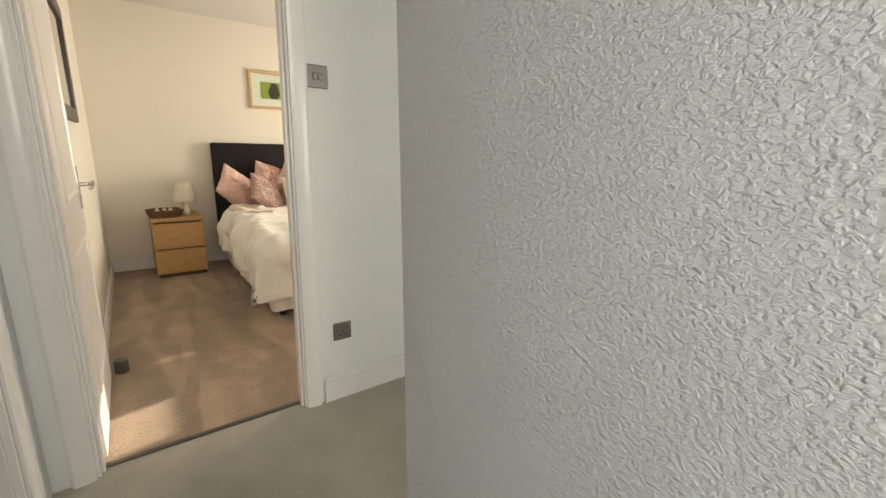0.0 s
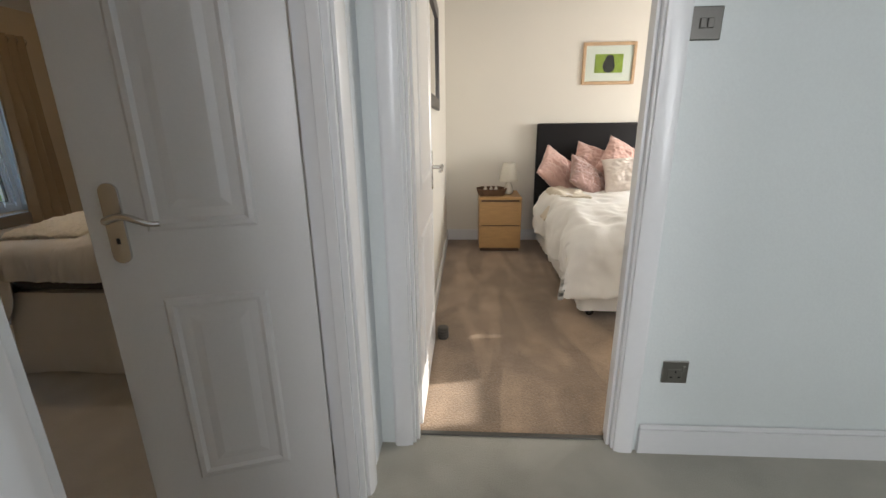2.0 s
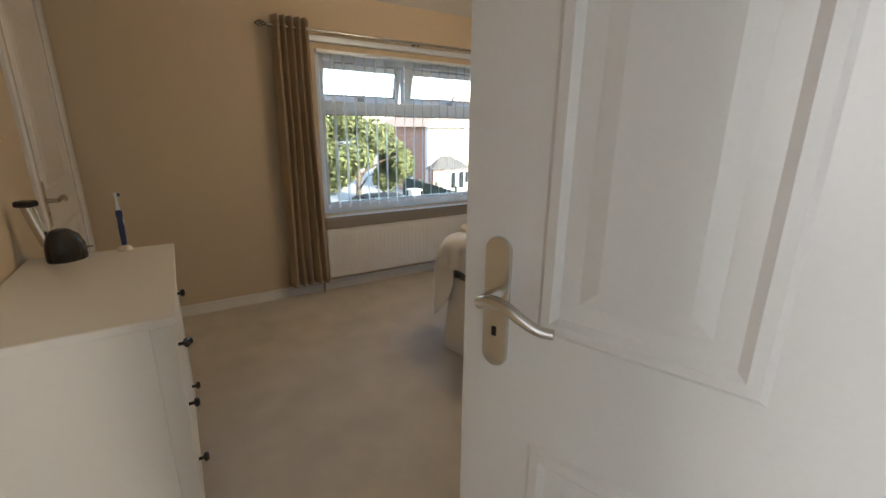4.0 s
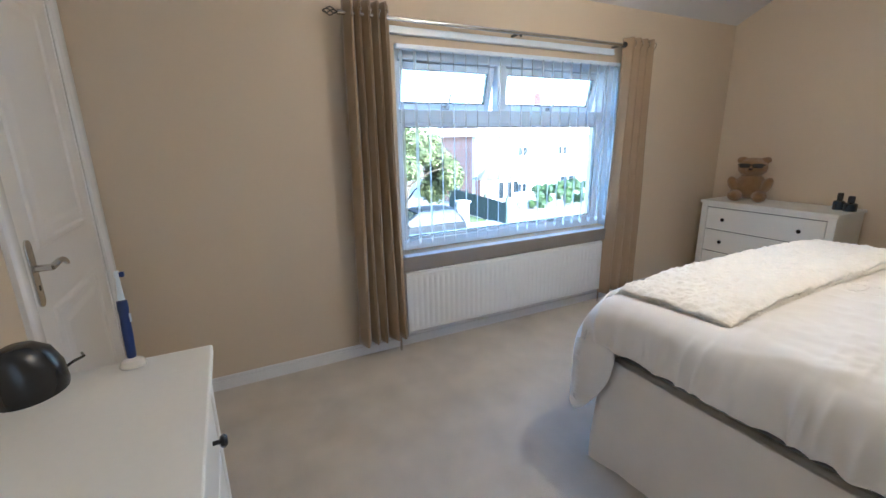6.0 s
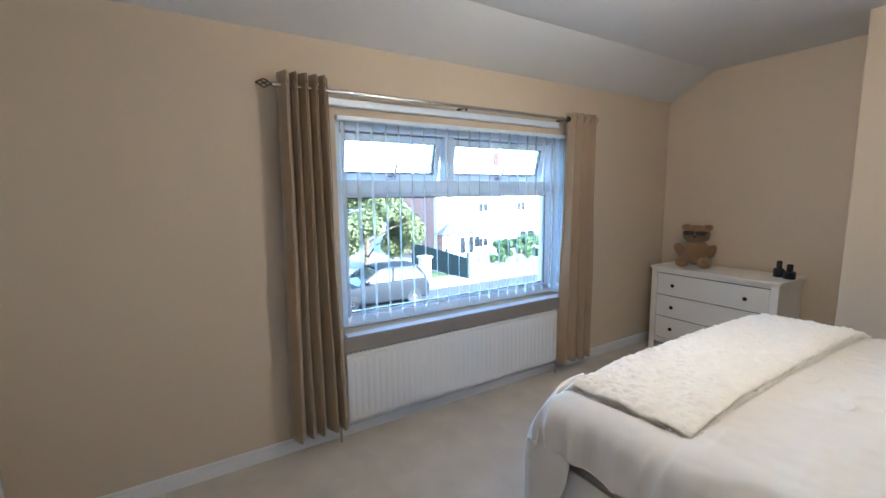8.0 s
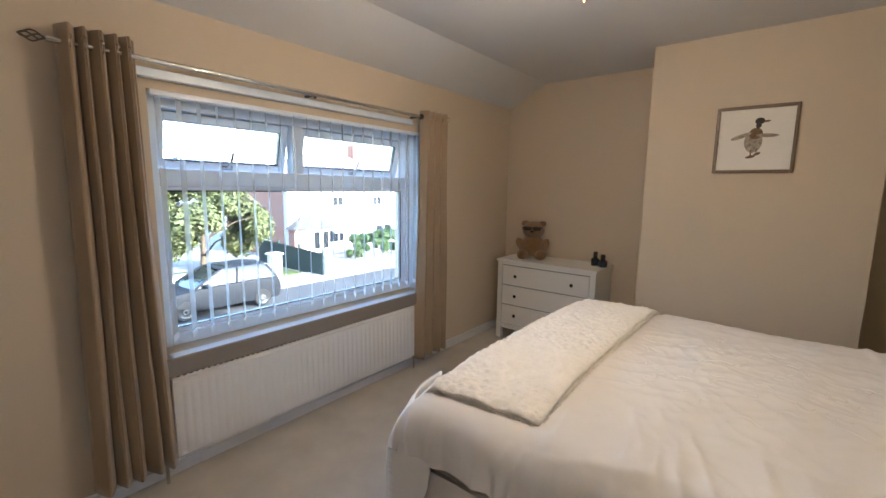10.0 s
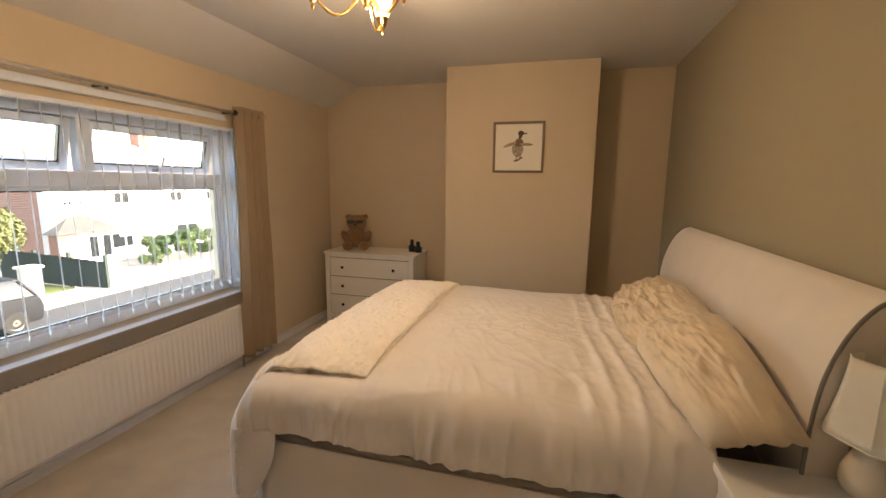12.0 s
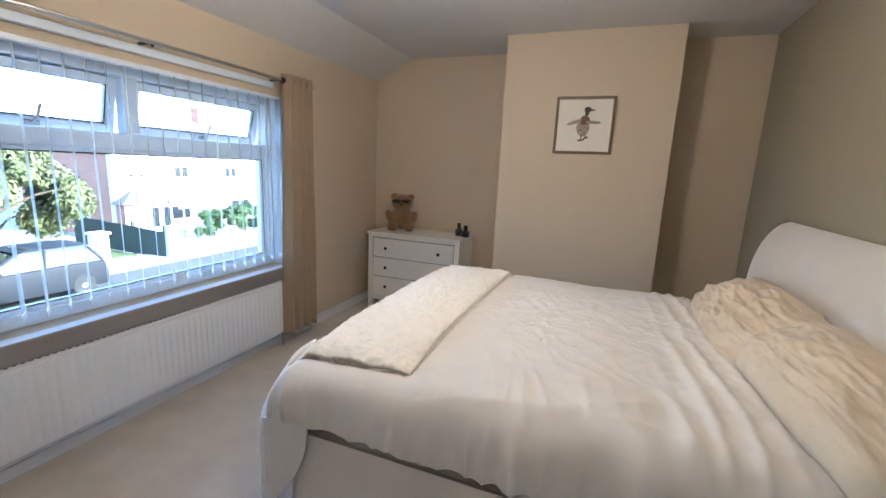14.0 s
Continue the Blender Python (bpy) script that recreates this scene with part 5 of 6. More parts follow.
def ceiling_light():
    c = thing("ceiling_light", pose(-2.26, 2.68, CEIL_B), "brass three-arm ceiling light with lit glass shades", "ceiling light")
    part("ceiling_rose", lathe([(0.001, -0.03), (0.03, -0.028), (0.055, -0.012), (0.058, 0)], 24), M_GOLD, c, smooth=True)
    part("stem", lathe([(0.001, -0.245), (0.012, -0.24), (0.02, -0.215), (0.009, -0.19), (0.007, -0.12), (0.014, -0.10), (0.007, -0.08), (0.007, -0.02)], 16), M_GOLD, c, smooth=True)
    for k in range(3):
        a = radians(96 + 120 * k)
        ca, sa = math.cos(a), math.sin(a)
        path = []
        for q in range(19):
            t = q / 18
            r = 0.02 + 0.19 * t
            z = -0.18 - 0.085 * math.sin(math.pi * t) - 0.03 * t
            path.append((r * ca, r * sa, z))
        arm = part("arm", tube(path, 0.006, 8), M_GOLD, c, "scrolled brass arm", True)
        scroll = [((0.105 + 0.042 * (1 - q / 26) * math.cos(q * 0.42)) * ca, (0.105 + 0.042 * (1 - q / 26) * math.cos(q * 0.42)) * sa, -0.195 + 0.042 * (1 - q / 26) * math.sin(q * 0.42)) for q in range(24)]
        part("scroll", tube(scroll, 0.0035, 6), M_GOLD, arm, smooth=True)
        cx, cy = 0.21 * ca, 0.21 * sa
        part("cup", lathe([(0.001, -0.275), (0.008, -0.262), (0.006, -0.25), (0.018, -0.235), (0.026, -0.205), (0.028, -0.20)], 16, cx, cy), M_GOLD, arm, smooth=True)
        sh = part("shade", lathe([(0.022, -0.205), (0.034, -0.18), (0.040, -0.15), (0.046, -0.115), (0.058, -0.09)], 20, cx, cy), M_BULB, arm, "lit frosted glass tulip shade", True)
        sh.visible_shadow = False


ceiling_light()


def toothbrush():
    t = thing("electric_toothbrush", pose(-2.531, 0.785, 0.80, 0, -8, 0) @ Matrix.Scale(0.8, 4), "blue and white electric toothbrush on its charger", "toothbrush")
    part("charger", lathe([(0.030, 0), (0.032, 0.006), (0.026, 0.02), (0.013, 0.026)], 20), M_CERAMIC, t, "white charging base", True)
    part("handle", lathe([(0.009, 0.022), (0.0115, 0.035), (0.0125, 0.10), (0.0115, 0.15), (0.0135, 0.165), (0.0125, 0.187), (0.006, 0.19)], 16), M_BLUE, t, "blue rubber handle", True)
    part("grip", boxed(-0.004, 0.008, 0.125, 0.004, 0.0145, 0.15, 0.002), M_UPVC, t, "white button panel")
    part("neck", lathe([(0.0085, 0.186), (0.007, 0.21), (0.0045, 0.25), (0.004, 0.258)], 12), M_UPVC, t, "white brush neck", True)
    bm = lathe([(0.001, 0.250), (0.007, 0.252), (0.0075, 0.264), (0.005, 0.270)], 12)
    part("brush_head", bm, M_UPVC, t, smooth=True)
    part("bristles", boxed(-0.006, 0.005, 0.252, 0.006, 0.016, 0.266, 0.001), M_BLUE, t, "pale blue bristles")


toothbrush()


def shaver():
    s = thing("shaver_stand", pose(-2.50, 0.625, 0.80, 0, 0, -25), "silver shaver standing in a black charging cradle", "shaver")
    bm = bmesh.new()
    rings = []
    for z, w, d, off in ((0.0, 0.062, 0.052, 0), (0.012, 0.064, 0.054, 0), (0.05, 0.062, 0.052, 0), (0.085, 0.052, 0.040, 0.004), (0.105, 0.034, 0.024, 0.012), (0.11, 0.020, 0.014, 0.014)):
        rings.append([bm.verts.new((off + w * math.cos(2 * math.pi * k / 24), d * math.sin(2 * math.pi * k / 24), z)) for k in range(24)])
    for a, b in zip(rings, rings[1:]):
        for k in range(24):
            bm.faces.new((a[k], a[(k + 1) % 24], b[(k + 1) % 24], b[k]))
    bm.faces.new(rings[0][::-1])
    bm.faces.new(rings[-1])
    part("cradle", bm, M_BLACK, s, "glossy black cradle", True)
    body = part("body", tube([(0.024, -0.034, 0.06), (0.030, -0.044, 0.11), (0.034, -0.054, 0.16), (0.037, -0.060, 0.195)], 0.019, 14), M_CHROME, s, "silver shaver body", True)
    part("shaver_head", boxed(0.015, -0.086, 0.19, 0.061, -0.034, 0.212, 0.008, 2), M_BLACK, body, "black shaver head")
    part("cable", tube([(-0.055, 0.0, 0.01), (-0.09, 0.01, 0.02), (-0.13, 0.0, 0.012), (-0.16, -0.03, 0.004)], 0.003, 6), M_BLACK, s, "thin black cable")


shaver()

# ---- landing: switch and socket ----
sw = thing("light_switch", pose(0.492, FACE_A, 1.50), "brushed metal double light switch on the wall", "switch")
part("plate", boxed(-0.045, -0.008, -0.045, 0.045, 0, 0.045, 0.003, 2), M_STEEL, sw)
for x in (-0.011, 0.011):
    part("rocker", boxed(x - 0.009, -0.012, -0.014, x + 0.009, -0.007, 0.014, 0.002), M_STEEL, sw, "metal rocker")
so = thing("wall_socket", pose(0.565, FACE_A, 0.352), "brushed metal wall socket with a switch", "socket")
part("plate", boxed(-0.045, -0.008, -0.045, 0.045, 0, 0.045, 0.003, 2), M_PLATE, so)
part("insert", boxed(-0.028, -0.0095, -0.032, 0.024, -0.0075, 0.012, 0.002), M_PLATE, so)
for x, z, w, h in ((-0.002, -0.002, 0.004, 0.010), (-0.018, -0.022, 0.009, 0.005), (0.010, -0.022, 0.009, 0.005)):
    part("slot", boxed(x, -0.0105, z, x + w, -0.0092, z + h), M_BLACK, so)
part("rocker", boxed(0.020, -0.012, 0.006, 0.034, -0.007, 0.028, 0.002), M_PLATE, so, "metal rocker")


# ---- back bedroom ----
def bedside_oak():
    n = thing("bedside_cabinet", pose(0.132, 4.474, 0), "light oak bedside cabinet with two drawers", "bedside table")
    w, d, h = 0.41, 0.46, 0.55
    part("top", boxed(-w / 2, 0, h - 0.025, w / 2, d, h, 0.002), M_OAK, n)
    part("plinth", boxed(-w / 2 + 0.01, 0.03, 0, w / 2 - 0.01, d, 0.05), M_LEDGE, n, "dark plinth")
    for s in (-1, 1):
        part("side_panel", boxed(s * w / 2, 0.018, 0.03, s * (w / 2 - 0.018), d, h - 0.025, 0.001), M_OAK, n)
    part("body", boxed(-w / 2 + 0.02, 0.02, 0.05, w / 2 - 0.02, d - 0.01, h - 0.03), M_LEDGE, n)
    for a, b in ((0.04, 0.262), (0.274, h - 0.045)):
        part("drawer", boxed(-w / 2 + 0.001, 0.0, a, w / 2 - 0.001, 0.019, b, 0.003), M_OAK, n)


bedside_oak()
table_lamp(pose(0.225, 4.70, 0.55), 0.72, "small cream table lamp on the oak cabinet", True)
tray = thing("wicker_tray", pose(0.05, 4.66, 0.55), "brown wicker tray holding small odds and ends", "basket")
bm = bmesh.new()
for k in range(6):
    z = 0.006 + 0.011 * k
    hw, hd = 0.125 + 0.004 * k, 0.10 + 0.004 * k
    c = 0.35
    pts = [(hw, -hd * c), (hw, hd * c), (hw * 0.6, hd), (-hw * 0.6, hd), (-hw, hd * c), (-hw, -hd * c), (-hw * 0.6, -hd), (hw * 0.6, -hd), (hw, -hd * c)]
    tube([(x, y, z) for x, y in pts], 0.0065, 6, bm)
part("woven_side", bm, M_WICKER, tray, smooth=True)
part("bottom", boxed(-0.115, -0.09, 0.0, 0.115, 0.09, 0.008), M_WICKER, tray)
for x, y, r in ((-0.06, 0.0, 0.02), (0.0, 0.03, 0.018), (0.045, -0.02, 0.022)):
    p = lathe([(r, 0), (r, 0.05), (r * 0.6, 0.06), (r * 0.6, 0.075)], 12)
    single("small_jar", p, M_CERAMIC, "small pale jar standing in the wicker tray", "jar", pose(0.05 + x, 4.66 + y, 0.558), "jars in the tray", True)


def single_bed():
    b = thing("bed", pose(0, 0, 0), "divan bed with a black headboard in the back bedroom", "bed")
    part("headboard", boxed(0.515, 4.86, 0.25, 1.93, 4.93, 1.235, 0.02, 3), M_BLACKCLOTH, b, "black padded headboard", True)
    part("divan_base", boxed(0.56, 2.98, 0.06, 1.86, 4.86, 0.34, 0.015, 2), M_VALANCE, b)

    def skirt(u, v):
        per = [(0.55, 4.85), (0.55, 2.97), (1.87, 2.97)]
        lens = [1.88, 1.32]
        s = u * 3.2
        k = 0 if s < lens[0] else 1
        t = (s - (0 if k == 0 else lens[0])) / lens[k]
        x, y = per[k][0] + (per[k + 1][0] - per[k][0]) * t, per[k][1] + (per[k + 1][1] - per[k][1]) * t
        w = (1 - v) * 0.02 * fbm(u * 22, v, 3)
        return (x + (-w if k == 0 else 0), y + (-w if k == 1 else 0), 0.05 + 0.33 * v)

    part("valance", sheet(skirt, 140, 10), M_BEDA, b, "white gathered valance", "all")
    part("mattress", boxed(0.56, 2.98, 0.345, 1.86, 4.86, 0.52, 0.04, 3), M_BEDA, b, smooth=True)
    for x in (0.62, 1.8):
        part("castor", ball(bmesh.new(), (x, 3.02, 0.028), 0.028), M_BLACK, b, "black castor", True)


single_bed()


def quilt_a():
    def f(u, v):
        # u runs from pillow end to foot, v across
        a, b = u * 1.95, v * 2.05 - 1.025
        half, r = 0.60, 0.14
        arc = r * math.pi / 2
        side = 1 if b > 0 else -1
        c = abs(b)
        if c < half:
            dy, gz = c, 0
        elif c < half + arc:
            t = (c - half) / r
            dy, gz = half + r * math.sin(t), r * (1 - math.cos(t))
        else:
            dy, gz = half + r, r + c - half - arc
        run = 1.42
        if a < run:
            dx, fz = a, 0
        elif a < run + arc:
            t = (a - run) / r
            dx, fz = run + r * math.sin(t), r * (1 - math.cos(t))
        else:
            dx, fz = run + r, r + a - run - arc
        hang = min(1, (gz + fz) / 0.12)
        x, y = 1.21 + side * dy, 4.50 - dx
        z = 0.60 - min(0.46, gz + fz * 0.95)
        wob = 0.03 * fbm(u * 5, v * 5, 2) + 0.015 * fbm(u * 14, v * 14, 6)
        z += wob * (1 - 0.4 * hang) + 0.05 * (1 - hang) * math.exp(-((u - 0.35) / 0.4) ** 2)
        x += side * hang * (0.04 * math.sin(9 * y + 2 * fbm(y * 2, 0, 1)) + 0.03 * fbm(y * 5, z * 4, 3)) if gz > 0.02 else 0
        y -= hang * (0.04 * math.sin(10 * x + 1) + 0.03 * fbm(x * 5, z * 4, 5)) if fz > 0.02 else 0
        return (x, y, max(0.07 + 0.03 * fbm(u * 6, v * 6, 9), z))

    ob = single("duvet", sheet(f, 110, 110), M_BEDA, "white rumpled duvet hanging over the bed's side", "bedding", smooth="all")
    mod = ob.modifiers.new("thickness", "SOLIDIFY")
    mod.thickness, mod.offset = 0.02, -1


quilt_a()
bm = sheet(lambda u, v: (0.475 + 0.34 * v + (0.0 if v > 0.35 else -0.015), 4.50 - 0.55 * u - 0.1 * v, 0.44 + min(0.215, 0.62 * v) + 0.02 * fbm(u * 4, v * 4, 1)), 30, 24)
ob = single("blanket", bm, M_CREAMTHROW, "cream fleece blanket over the bed's edge", "blanket", smooth="all")
mod = ob.modifiers.new("thickness", "SOLIDIFY")
mod.thickness, mod.offset = 0.015, 1
CUSHIONS = "cushions on the back bedroom bed"
pillow("cushion", pose(0.72, 4.62, 0.76, 46, 38, 8), 0.50, 0.42, 0.16, M_PINK, "dusky pink velvet cushion against the headboard", 1.0, cat="cushion", wrinkle=1.8, group=CUSHIONS)
pillow("cushion", pose(1.08, 4.68, 0.82, 58, 20, -4), 0.50, 0.40, 0.15, M_PINK, "dusky pink velvet cushion against the headboard", 2.0, cat="cushion", wrinkle=1.8, group=CUSHIONS)
pillow("cushion", pose(0.93, 4.42, 0.735, 42, 34, 14), 0.42, 0.38, 0.15, M_PINKDARK, "old rose crushed velvet cushion", 3.0, cat="cushion", wrinkle=1.6, group=CUSHIONS)
pillow("cushion", pose(1.32, 4.60, 0.84, 58, 30, -6), 0.50, 0.42, 0.16, M_PINK, "pale pink velvet cushion", 4.0, cat="cushion", wrinkle=1.8, group=CUSHIONS)
pillow("cushion", pose(1.27, 4.34, 0.77, 52, -4, -8), 0.44, 0.38, 0.16, M_BLUSH, "blush cream cushion in front of the others", 5.0, cat="cushion", group=CUSHIONS)
pillow("cushion", pose(1.68, 4.60, 0.82, 58, -15, -10), 0.50, 0.42, 0.16, M_PINK, "dusky pink velvet cushion against the headboard", 6.0, cat="cushion", group=CUSHIONS)


def field_art(p):
    part("print", boxed(-0.135, -0.0098, -0.085, 0.135, -0.0085, 0.085), M_GREENPRINT, p, "lime green print")
    bm = bmesh.new()
    disc(bm, 0.0, -0.02, 0.06, 0.065, y=-0.0105)
    disc(bm, 0.005, 0.04, 0.042, 0.038, y=-0.0107)
    part("print_dark", bm, M_INK, p, "dark rounded print shape")


framed("picture", pose(1.185, 4.95, 1.79), 0.51, 0.385, 0.03, M_OAKFRAME, "oak framed print in lime green and black", field_art)
mir = thing("wall_mirror", pose(-0.42, 3.18, 1.66, 0, 0, 90), "rectangular wall mirror in a dark frame", "mirror")
w, h, rim = 0.86, 0.66, 0.075
bm = bmesh.new()
for a in ((-w / 2, -h / 2, -w / 2 + rim, h / 2), (w / 2 - rim, -h / 2, w / 2, h / 2), (-w / 2 + rim, -h / 2, w / 2 - rim, -h / 2 + rim), (-w / 2 + rim, h / 2 - rim, w / 2 - rim, h / 2)):
    box(bm, a[0], -0.025, a[1], a[2], 0, a[3], 0.004)
part("frame", bm, M_MIRFRAME, mir)
part("glass", boxed(-w / 2 + rim, -0.012, -h / 2 + rim, w / 2 - rim, -0.004, h / 2 - rim), M_MIRROR, mir, "silvered mirror glass")
stopper = thing("door_stop", pose(-0.335, 2.67, 0.002), "small ridged grey door stop on the carpet", "door stop")
for k in range(4):
    part("ring", lathe([(0.028, 0.018 * k), (0.033, 0.018 * k + 0.005), (0.033, 0.018 * k + 0.013), (0.028, 0.018 * k + 0.018)], 18), M_STEEL, stopper, smooth=True)


# ---- outside, across the street ----
GZ = -2.7
structure("ground", boxed(-900, -900, GZ - 1.0, 900, 900, GZ), M_PAVE, "pale concrete ground", "ground")
structure("road", boxed(-16.9, -400, GZ - 0.02, -9.2, 400, GZ + 0.012), M_ASPHALT, "worn grey asphalt road", "road")
bm = bmesh.new()
for y in range(-10, 46):
    box(bm, -17.05, y, GZ - 0.02, -16.9, y + 0.985, GZ + 0.12, 0.012)
structure("kerb", bm, M_PAVE, "concrete kerb stones", "kerb")
structure("pavement", boxed(-18.6, -400, GZ - 0.02, -17.05, 400, GZ + 0.11), M_PAVE, "concrete pavement", "pavement")
structure("verge", boxed(-22.8, 2.0, GZ - 0.02, -18.9, 12.2, GZ + 0.10), M_GRASS, "front garden lawn", "grass")


def house(name, x0, y0, y1, depth, eave, ridge, label):
    """A two-storey semi with a brick side, a rendered front and a hipped roof; its front looks to +x."""
    h = thing(name, pose(0, 0, 0), label, "house")
    part("wall", boxed(x0 - depth, y0, GZ, x0, y1, eave), M_RENDER, h, "white rendered front wall")
    part("side_wall", boxed(x0 - depth + 0.02, y0 - 0.012, GZ, x0 - 0.35, y0 + 0.1, eave - 0.01), M_BRICK, h, "red brick side wall")
    o = 0.35
    bm = bmesh.new()
    xm = x0 - depth / 2
    pts = [(x0 + o, y0 - o, eave - 0.05), (x0 + o, y1 + o, eave - 0.05), (x0 - depth - o, y1 + o, eave - 0.05), (x0 - depth - o, y0 - o, eave - 0.05), (xm, y0 + depth * 0.45, ridge), (xm, y1 - depth * 0.45, ridge)]
    v = [bm.verts.new(p) for p in pts]
    for q in ((0, 1, 5, 4), (2, 3, 4, 5), (3, 0, 4), (1, 2, 5), (3, 2, 1, 0)):
        bm.faces.new([v[k] for k in q])
    roof = part("roof", bm, M_TILE, h, "red tiled hipped roof")
    ch = boxed(xm - 0.35, y1 - depth * 0.6, ridge - 0.7, xm + 0.35, y1 - depth * 0.6 + 0.9, ridge + 0.9, 0.02)
    part("chimney", ch, M_BRICK, roof, "brick chimney")
    part("gutter", tube([(x0 + o, y0 - o, eave - 0.02), (x0 + o, y1 + o, eave - 0.02)], 0.06, 8), M_UPVC, h, "white gutter")

    def win(a, y, z, w, hh, face):
        m = pose(a, y, z) if face == "x" else pose(a, y, z, 0, 0, -90)
        wn_ = part("window", boxed(-0.05, -w / 2, -hh / 2, 0.03, w / 2, hh / 2, 0.01), M_UPVC, h, "white window", m=m)
        for q in range(2):
            part("pane", boxed(0.0305, -w / 2 + 0.06 + q * (w / 2 - 0.02), -hh / 2 + 0.07, 0.038, -0.03 + q * (w / 2 - 0.03), hh / 2 - 0.07), M_PANE, wn_)
        part("sill", boxed(0.0, -w / 2 - 0.06, -hh / 2 - 0.07, 0.10, w / 2 + 0.06, -hh / 2 - 0.005), M_UPVC, wn_)

    for y, z, w, hh in ((y0 + 0.9, 0.32, 0.42, 0.3), (y0 + 1.38, 0.32, 0.36, 0.3), (y0 + 3.4, 0.5, 0.85, 0.65), (y0 + 6.6, 0.5, 0.85, 0.65), (y0 + 9.2, 0.5, 0.85, 0.65), (y0 + 3.4, -1.72, 0.85, 0.65), (y0 + 7.2, -1.6, 1.5, 1.0)):
        win(x0, y, z, w, hh, "x")
    win(x0 - 2.5, y0 - 0.012, -1.13, 1.1, 1.35, "y")
    # porch with a hipped roof
    py0, py1, px = y0 + 0.02, y0 + 2.5, x0 + 0.6
    porch = part("porch", boxed(x0, py0, GZ, px, py1, -0.98), M_RENDER, h, "white porch")
    part("brick_base", boxed(x0 + 0.01, py0 - 0.02, GZ, px + 0.02, py0 + 0.7, -1.01), M_BRICK, porch, "red brick pier")
    bm = bmesh.new()
    v = [bm.verts.new(p) for p in ((x0, py0 - 0.25, -1.0), (px + 0.25, py0 - 0.25, -1.0), (px + 0.25, py1 + 0.3, -1.0), (x0, py1 + 0.3, -1.0), (x0, (py0 + py1) / 2 - 0.35, -0.26), (x0, (py0 + py1) / 2 + 0.3, -0.26))]
    for q in ((0, 1, 4), (1, 2, 5, 4), (2, 3, 5), (0, 4, 5, 3), (0, 3, 2, 1)):
        bm.faces.new([v[k] for k in q])
    part("porch_roof", bm, M_SLATE, porch, "grey tiled porch roof")
    for y in (py0 + 1.25, py0 + 1.85, py0 + 2.3):
        part("porch_pane", boxed(px - 0.01, y, -2.2 if y < py0 + 2 else -1.9, px + 0.012, y + 0.36, -1.22), M_PANE, porch)


house("house", -23.0, 14.05, 26.0, 7.5, 1.5, 3.5, "white rendered house with a red brick side and hipped roof")
house("house", -25.5, -9.0, 4.0, 7.5, 2.0, 4.2, "white rendered house with a red brick side and hipped roof")

fence = thing("fence", pose(0, 0, GZ), "dark stained close-boarded garden fence", "fence")
for k in range(40):
    x = -23.2 + 5.6 * k / 40
    part("board", boxed(x + 0.004, 12.40, 0.05, x + 0.136, 12.42, 1.30 + 0.02 * math.sin(k * 2.3) - 0.005 * k, 0.004), M_FENCE, fence)
for k in range(4):
    part("post", boxed(-23.2 + 1.86 * k, 12.42, 0, -23.1 + 1.86 * k, 12.52, 1.35), M_FENCE, fence)
part("rail", boxed(-23.2, 12.42, 0.4, -17.6, 12.46, 0.48), M_FENCE, fence)
gp = thing("gate_pier", pose(-18.4, 10.6, GZ), "white rendered gate pier with a flat cap", "gate post")
part("pier", boxed(-0.22, -0.22, 0, 0.22, 0.22, 1.15, 0.01), M_RENDER, gp)
part("cap", boxed(-0.29, -0.29, 1.15, 0.29, 0.29, 1.24, 0.02), M_RENDER, gp)
gw = thing("garden_wall", pose(-18.6, 7.9, GZ), "low white garden wall beside the pavement", "wall")
part("wall", boxed(-0.11, -5.5, 0, 0.11, 2.45, 0.75, 0.01), M_RENDER, gw)
part("coping", boxed(-0.15, -5.5, 0.75, 0.15, 2.45, 0.81, 0.01), M_PAVE, gw)


def leaves(bm, centre, rx, ry, rz, count, size, seed):
    """Small folded leaves in clumps over an uneven crown."""
    rnd = random.Random(seed)
    clumps = []
    for k in range(46):
        a, c = rnd.uniform(0, 2 * math.pi), rnd.uniform(-0.75, 1)
        s = math.sqrt(max(0, 1 - c * c))
        q = rnd.uniform(0.55, 1.0)
        clumps.append((Vector((centre[0] + rx * q * s * math.cos(a), centre[1] + ry * q * s * math.sin(a), centre[2] + rz * q * c)), rnd.uniform(0.18, 0.42) * min(rx, rz) ))
    for k in range(count):
        c, r = clumps[rnd.randrange(len(clumps))]
        d = Vector((rnd.gauss(0, 1), rnd.gauss(0, 1), rnd.gauss(0, 1))).normalized()
        p = c + d * r * rnd.uniform(0.5, 1.05)
        n = (d + Vector((rnd.uniform(-0.7, 0.7), rnd.uniform(-0.7, 0.7), rnd.uniform(-0.2, 0.9)))).normalized()
        t = n.orthogonal().normalized()
        t = (t * math.cos(k) + n.cross(t) * math.sin(k)).normalized()
        b = n.cross(t)
        s = size * rnd.uniform(0.7, 1.4)
        v = [bm.verts.new(p + q) for q in (-t * s, b * s * 0.45 + n * s * 0.12, t * s, -b * s * 0.45 + n * s * 0.12)]
        bm.faces.new(v)
    return bm


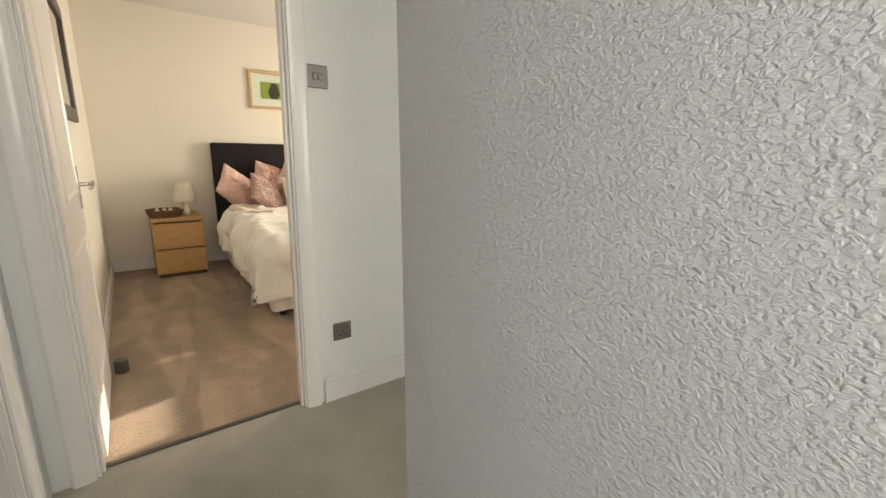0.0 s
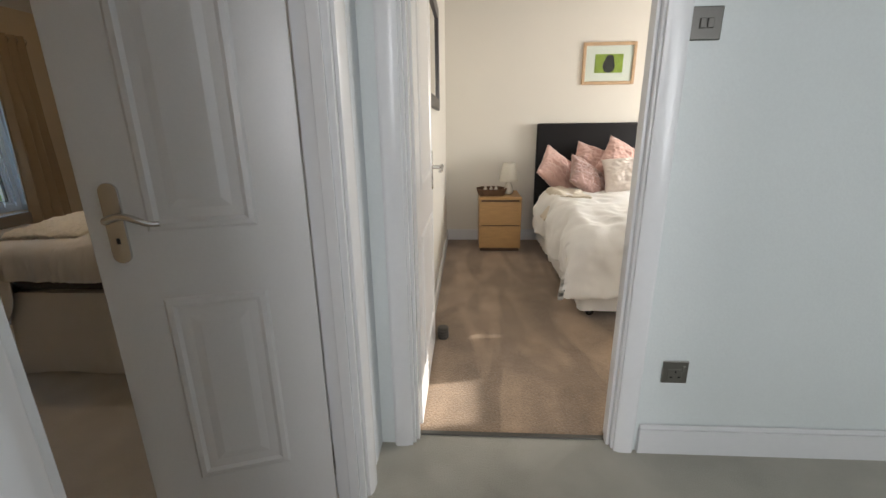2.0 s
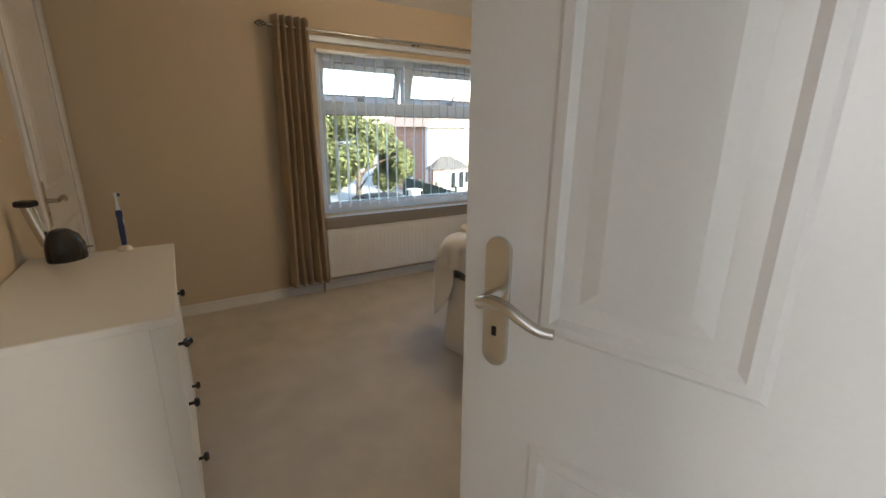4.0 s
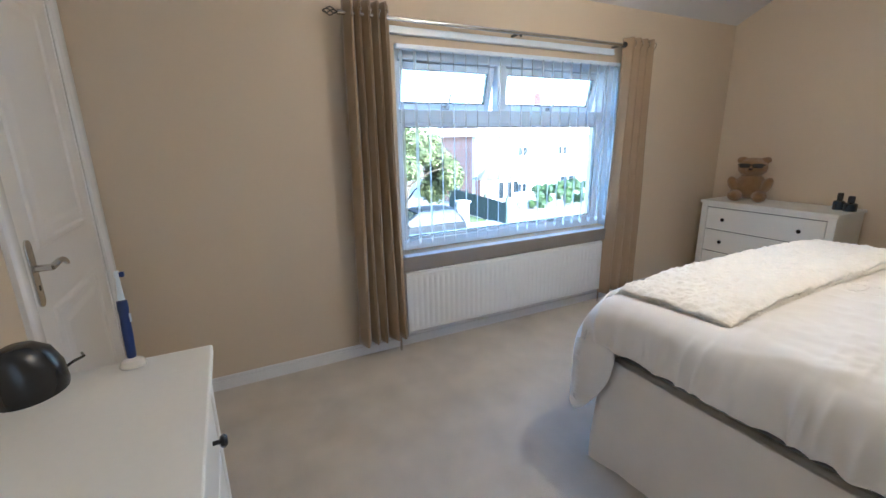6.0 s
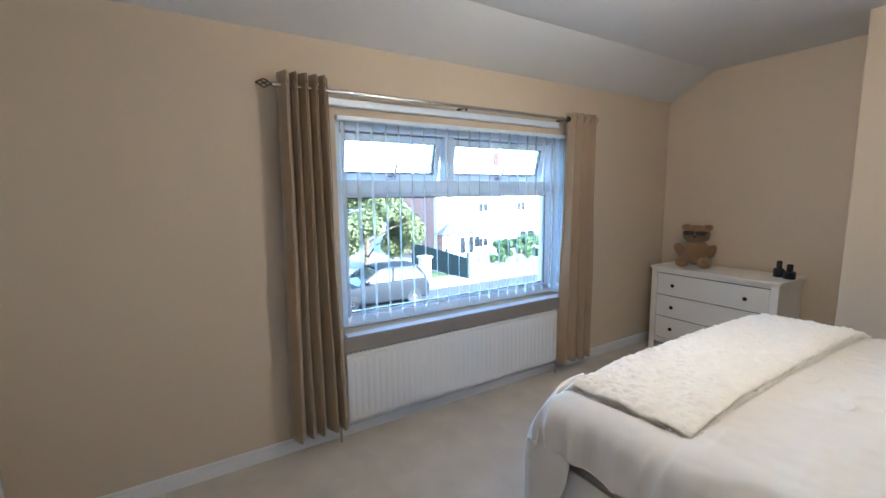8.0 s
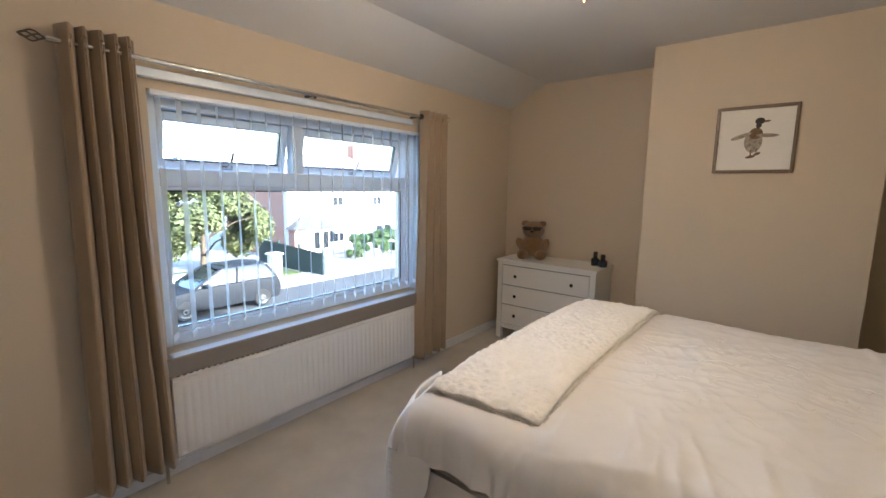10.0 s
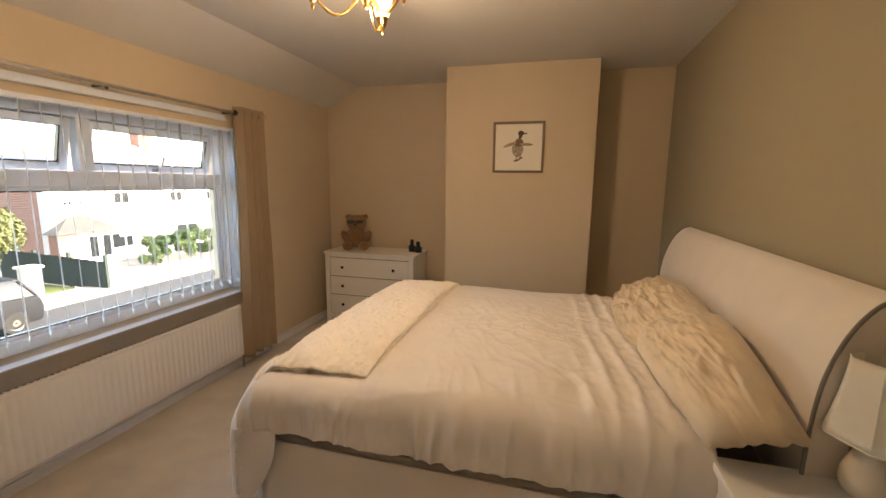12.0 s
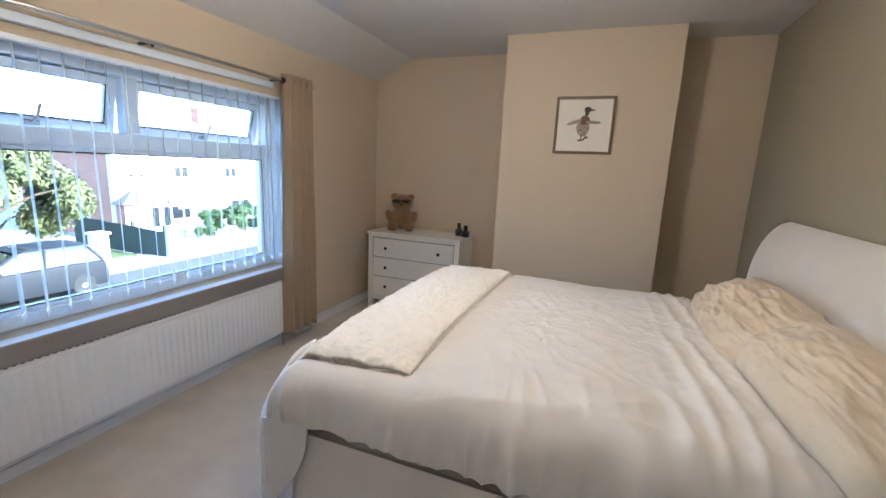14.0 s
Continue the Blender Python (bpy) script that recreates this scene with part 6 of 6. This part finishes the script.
def tree(name, x, y, h, r, seed, label, count=9000):
    t = thing(name, pose(x, y, GZ), label, "tree")
    bm = tube([(0, 0, 0), (0.05, 0.02, h * 0.25), (0.0, 0.08, h * 0.5), (0.05, 0.05, h * 0.75)], 0.16, 10, taper=0.4)
    for k in range(9):
        a = k * 2.4
        z = h * (0.22 + 0.05 * k)
        tube([(0.02, 0.04, z), (0.5 * r * math.cos(a), 0.5 * r * math.sin(a), z + 0.16 * h), (0.85 * r * math.cos(a), 0.85 * r * math.sin(a), z + 0.22 * h)], 0.055, 6, bm, 0.3)
    part("trunk", bm, M_BARK, t, "branching bark trunk", True)
    part("crown", leaves(bmesh.new(), (0, 0, h * 0.58), r, r, h * 0.42, count, 0.10, seed), M_LEAF, t, "leafy green crown")


tree("tree", -20.6, 8.6, 4.75, 2.6, 3, "dense evergreen tree in the front garden", 30000)
tree("tree", -24.5, 3.0, 5.5, 2.6, 8, "dense evergreen tree beyond the lawn", 7000)
hedge = tagged(new("hedge", mesh_of("hedge", leaves(bmesh.new(), (-20.6, 18.5, GZ + 0.75), 0.8, 2.75, 0.8, 9000, 0.09, 5), M_HEDGE)), "clipped dark green hedge along the drive", "hedge")


def car():
    c = thing("car", pose(-16.0, 7.15, GZ + 0.012, 0, 0, -90), "silver grey small hatchback parked at the kerb", "car")
    # side outline along x (front to +x), widths narrow towards the roof
    lower = [(-1.85, 0.30), (-1.88, 0.62), (-1.80, 0.92), (-0.9, 0.95), (0.7, 0.93), (1.45, 0.84), (1.85, 0.66), (1.90, 0.35), (1.75, 0.22), (-1.75, 0.22)]
    bm = prism(lower, "y", -0.82, 0.82)
    bmesh.ops.bevel(bm, geom=list(bm.edges), offset=0.07, segments=3, profile=0.5, affect="EDGES", clamp_overlap=True)
    part("body", bm, M_CAR, c, smooth=True)
    rings = []
    bm = bmesh.new()
    for z, xa, xb, hw in ((0.90, -1.80, 0.95, 0.76), (1.15, -1.70, 0.55, 0.70), (1.38, -1.45, 0.12, 0.61), (1.46, -1.15, -0.15, 0.55)):
        rings.append([bm.verts.new(p) for p in ((xa, -hw, z), (xb, -hw, z), (xb + 0.05, 0, z), (xb, hw, z), (xa, hw, z), (xa - 0.04, 0, z))])
    for a, b in zip(rings, rings[1:]):
        for k in range(6):
            bm.faces.new((a[k], a[(k + 1) % 6], b[(k + 1) % 6], b[k]))
    bm.faces.new(rings[-1])
    part("glasshouse", bm, M_CARGLASS, c, "dark tinted windows", True)
    roof = bmesh.new()
    sheet(lambda u, v: (-1.5 + 1.65 * u, -0.60 + 1.2 * v, 1.40 + 0.085 * math.sin(math.pi * min(1, max(0, 0.12 + u * 0.8))) * (1 - (2 * v - 1) ** 4 * 0.4)), 12, 10, roof)
    part("roof", roof, M_CAR, c, smooth=True)
    for s in (-1, 1):
        for pts in (((0.93, s * 0.765, 0.91), (0.13, s * 0.62, 1.385)), ((-0.35, s * 0.755, 0.92), (-0.45, s * 0.615, 1.40)), ((-1.74, s * 0.75, 0.92), (-1.43, s * 0.615, 1.385))):
            part("pillar", tube(pts, 0.035, 8), M_CAR, c)
        part("wing_mirror", ball(bmesh.new(), (0.62, s * 0.88, 0.99), 0.09, 0.7, 1, 0.75, 12), M_CAR, c, smooth=True)
        part("headlight", ball(bmesh.new(), (1.70, s * 0.62, 0.66), 0.14, 1.0, 0.9, 0.7, 12), M_LIGHT, c, "clear headlight", True)
        for x in (-1.18, 1.22):
            w = part("wheel", boxed(x - 0.05, s * 0.74, 0.26, x + 0.05, s * 0.78, 0.36), M_TYRE, c)
            tb = lathe([(0.17, -0.09), (0.27, -0.09), (0.30, -0.06), (0.30, 0.06), (0.27, 0.09), (0.17, 0.09)], 28)
            bmesh.ops.transform(tb, matrix=pose(x, s * 0.76, 0.305, 90, 0, 0), verts=tb.verts)
            part("tyre", tb, M_TYRE, w, "black tyre", True)
            rb = lathe([(0.03, -0.085), (0.06, -0.088), (0.16, -0.075), (0.185, -0.088), (0.185, 0.088), (0.16, 0.075), (0.06, 0.088), (0.03, 0.085)], 20)
            bmesh.ops.transform(rb, matrix=pose(x, s * 0.765, 0.305, 90, 0, 0), verts=rb.verts)
            part("rim", rb, M_CHROME, w, "silver wheel rim", True)


car()
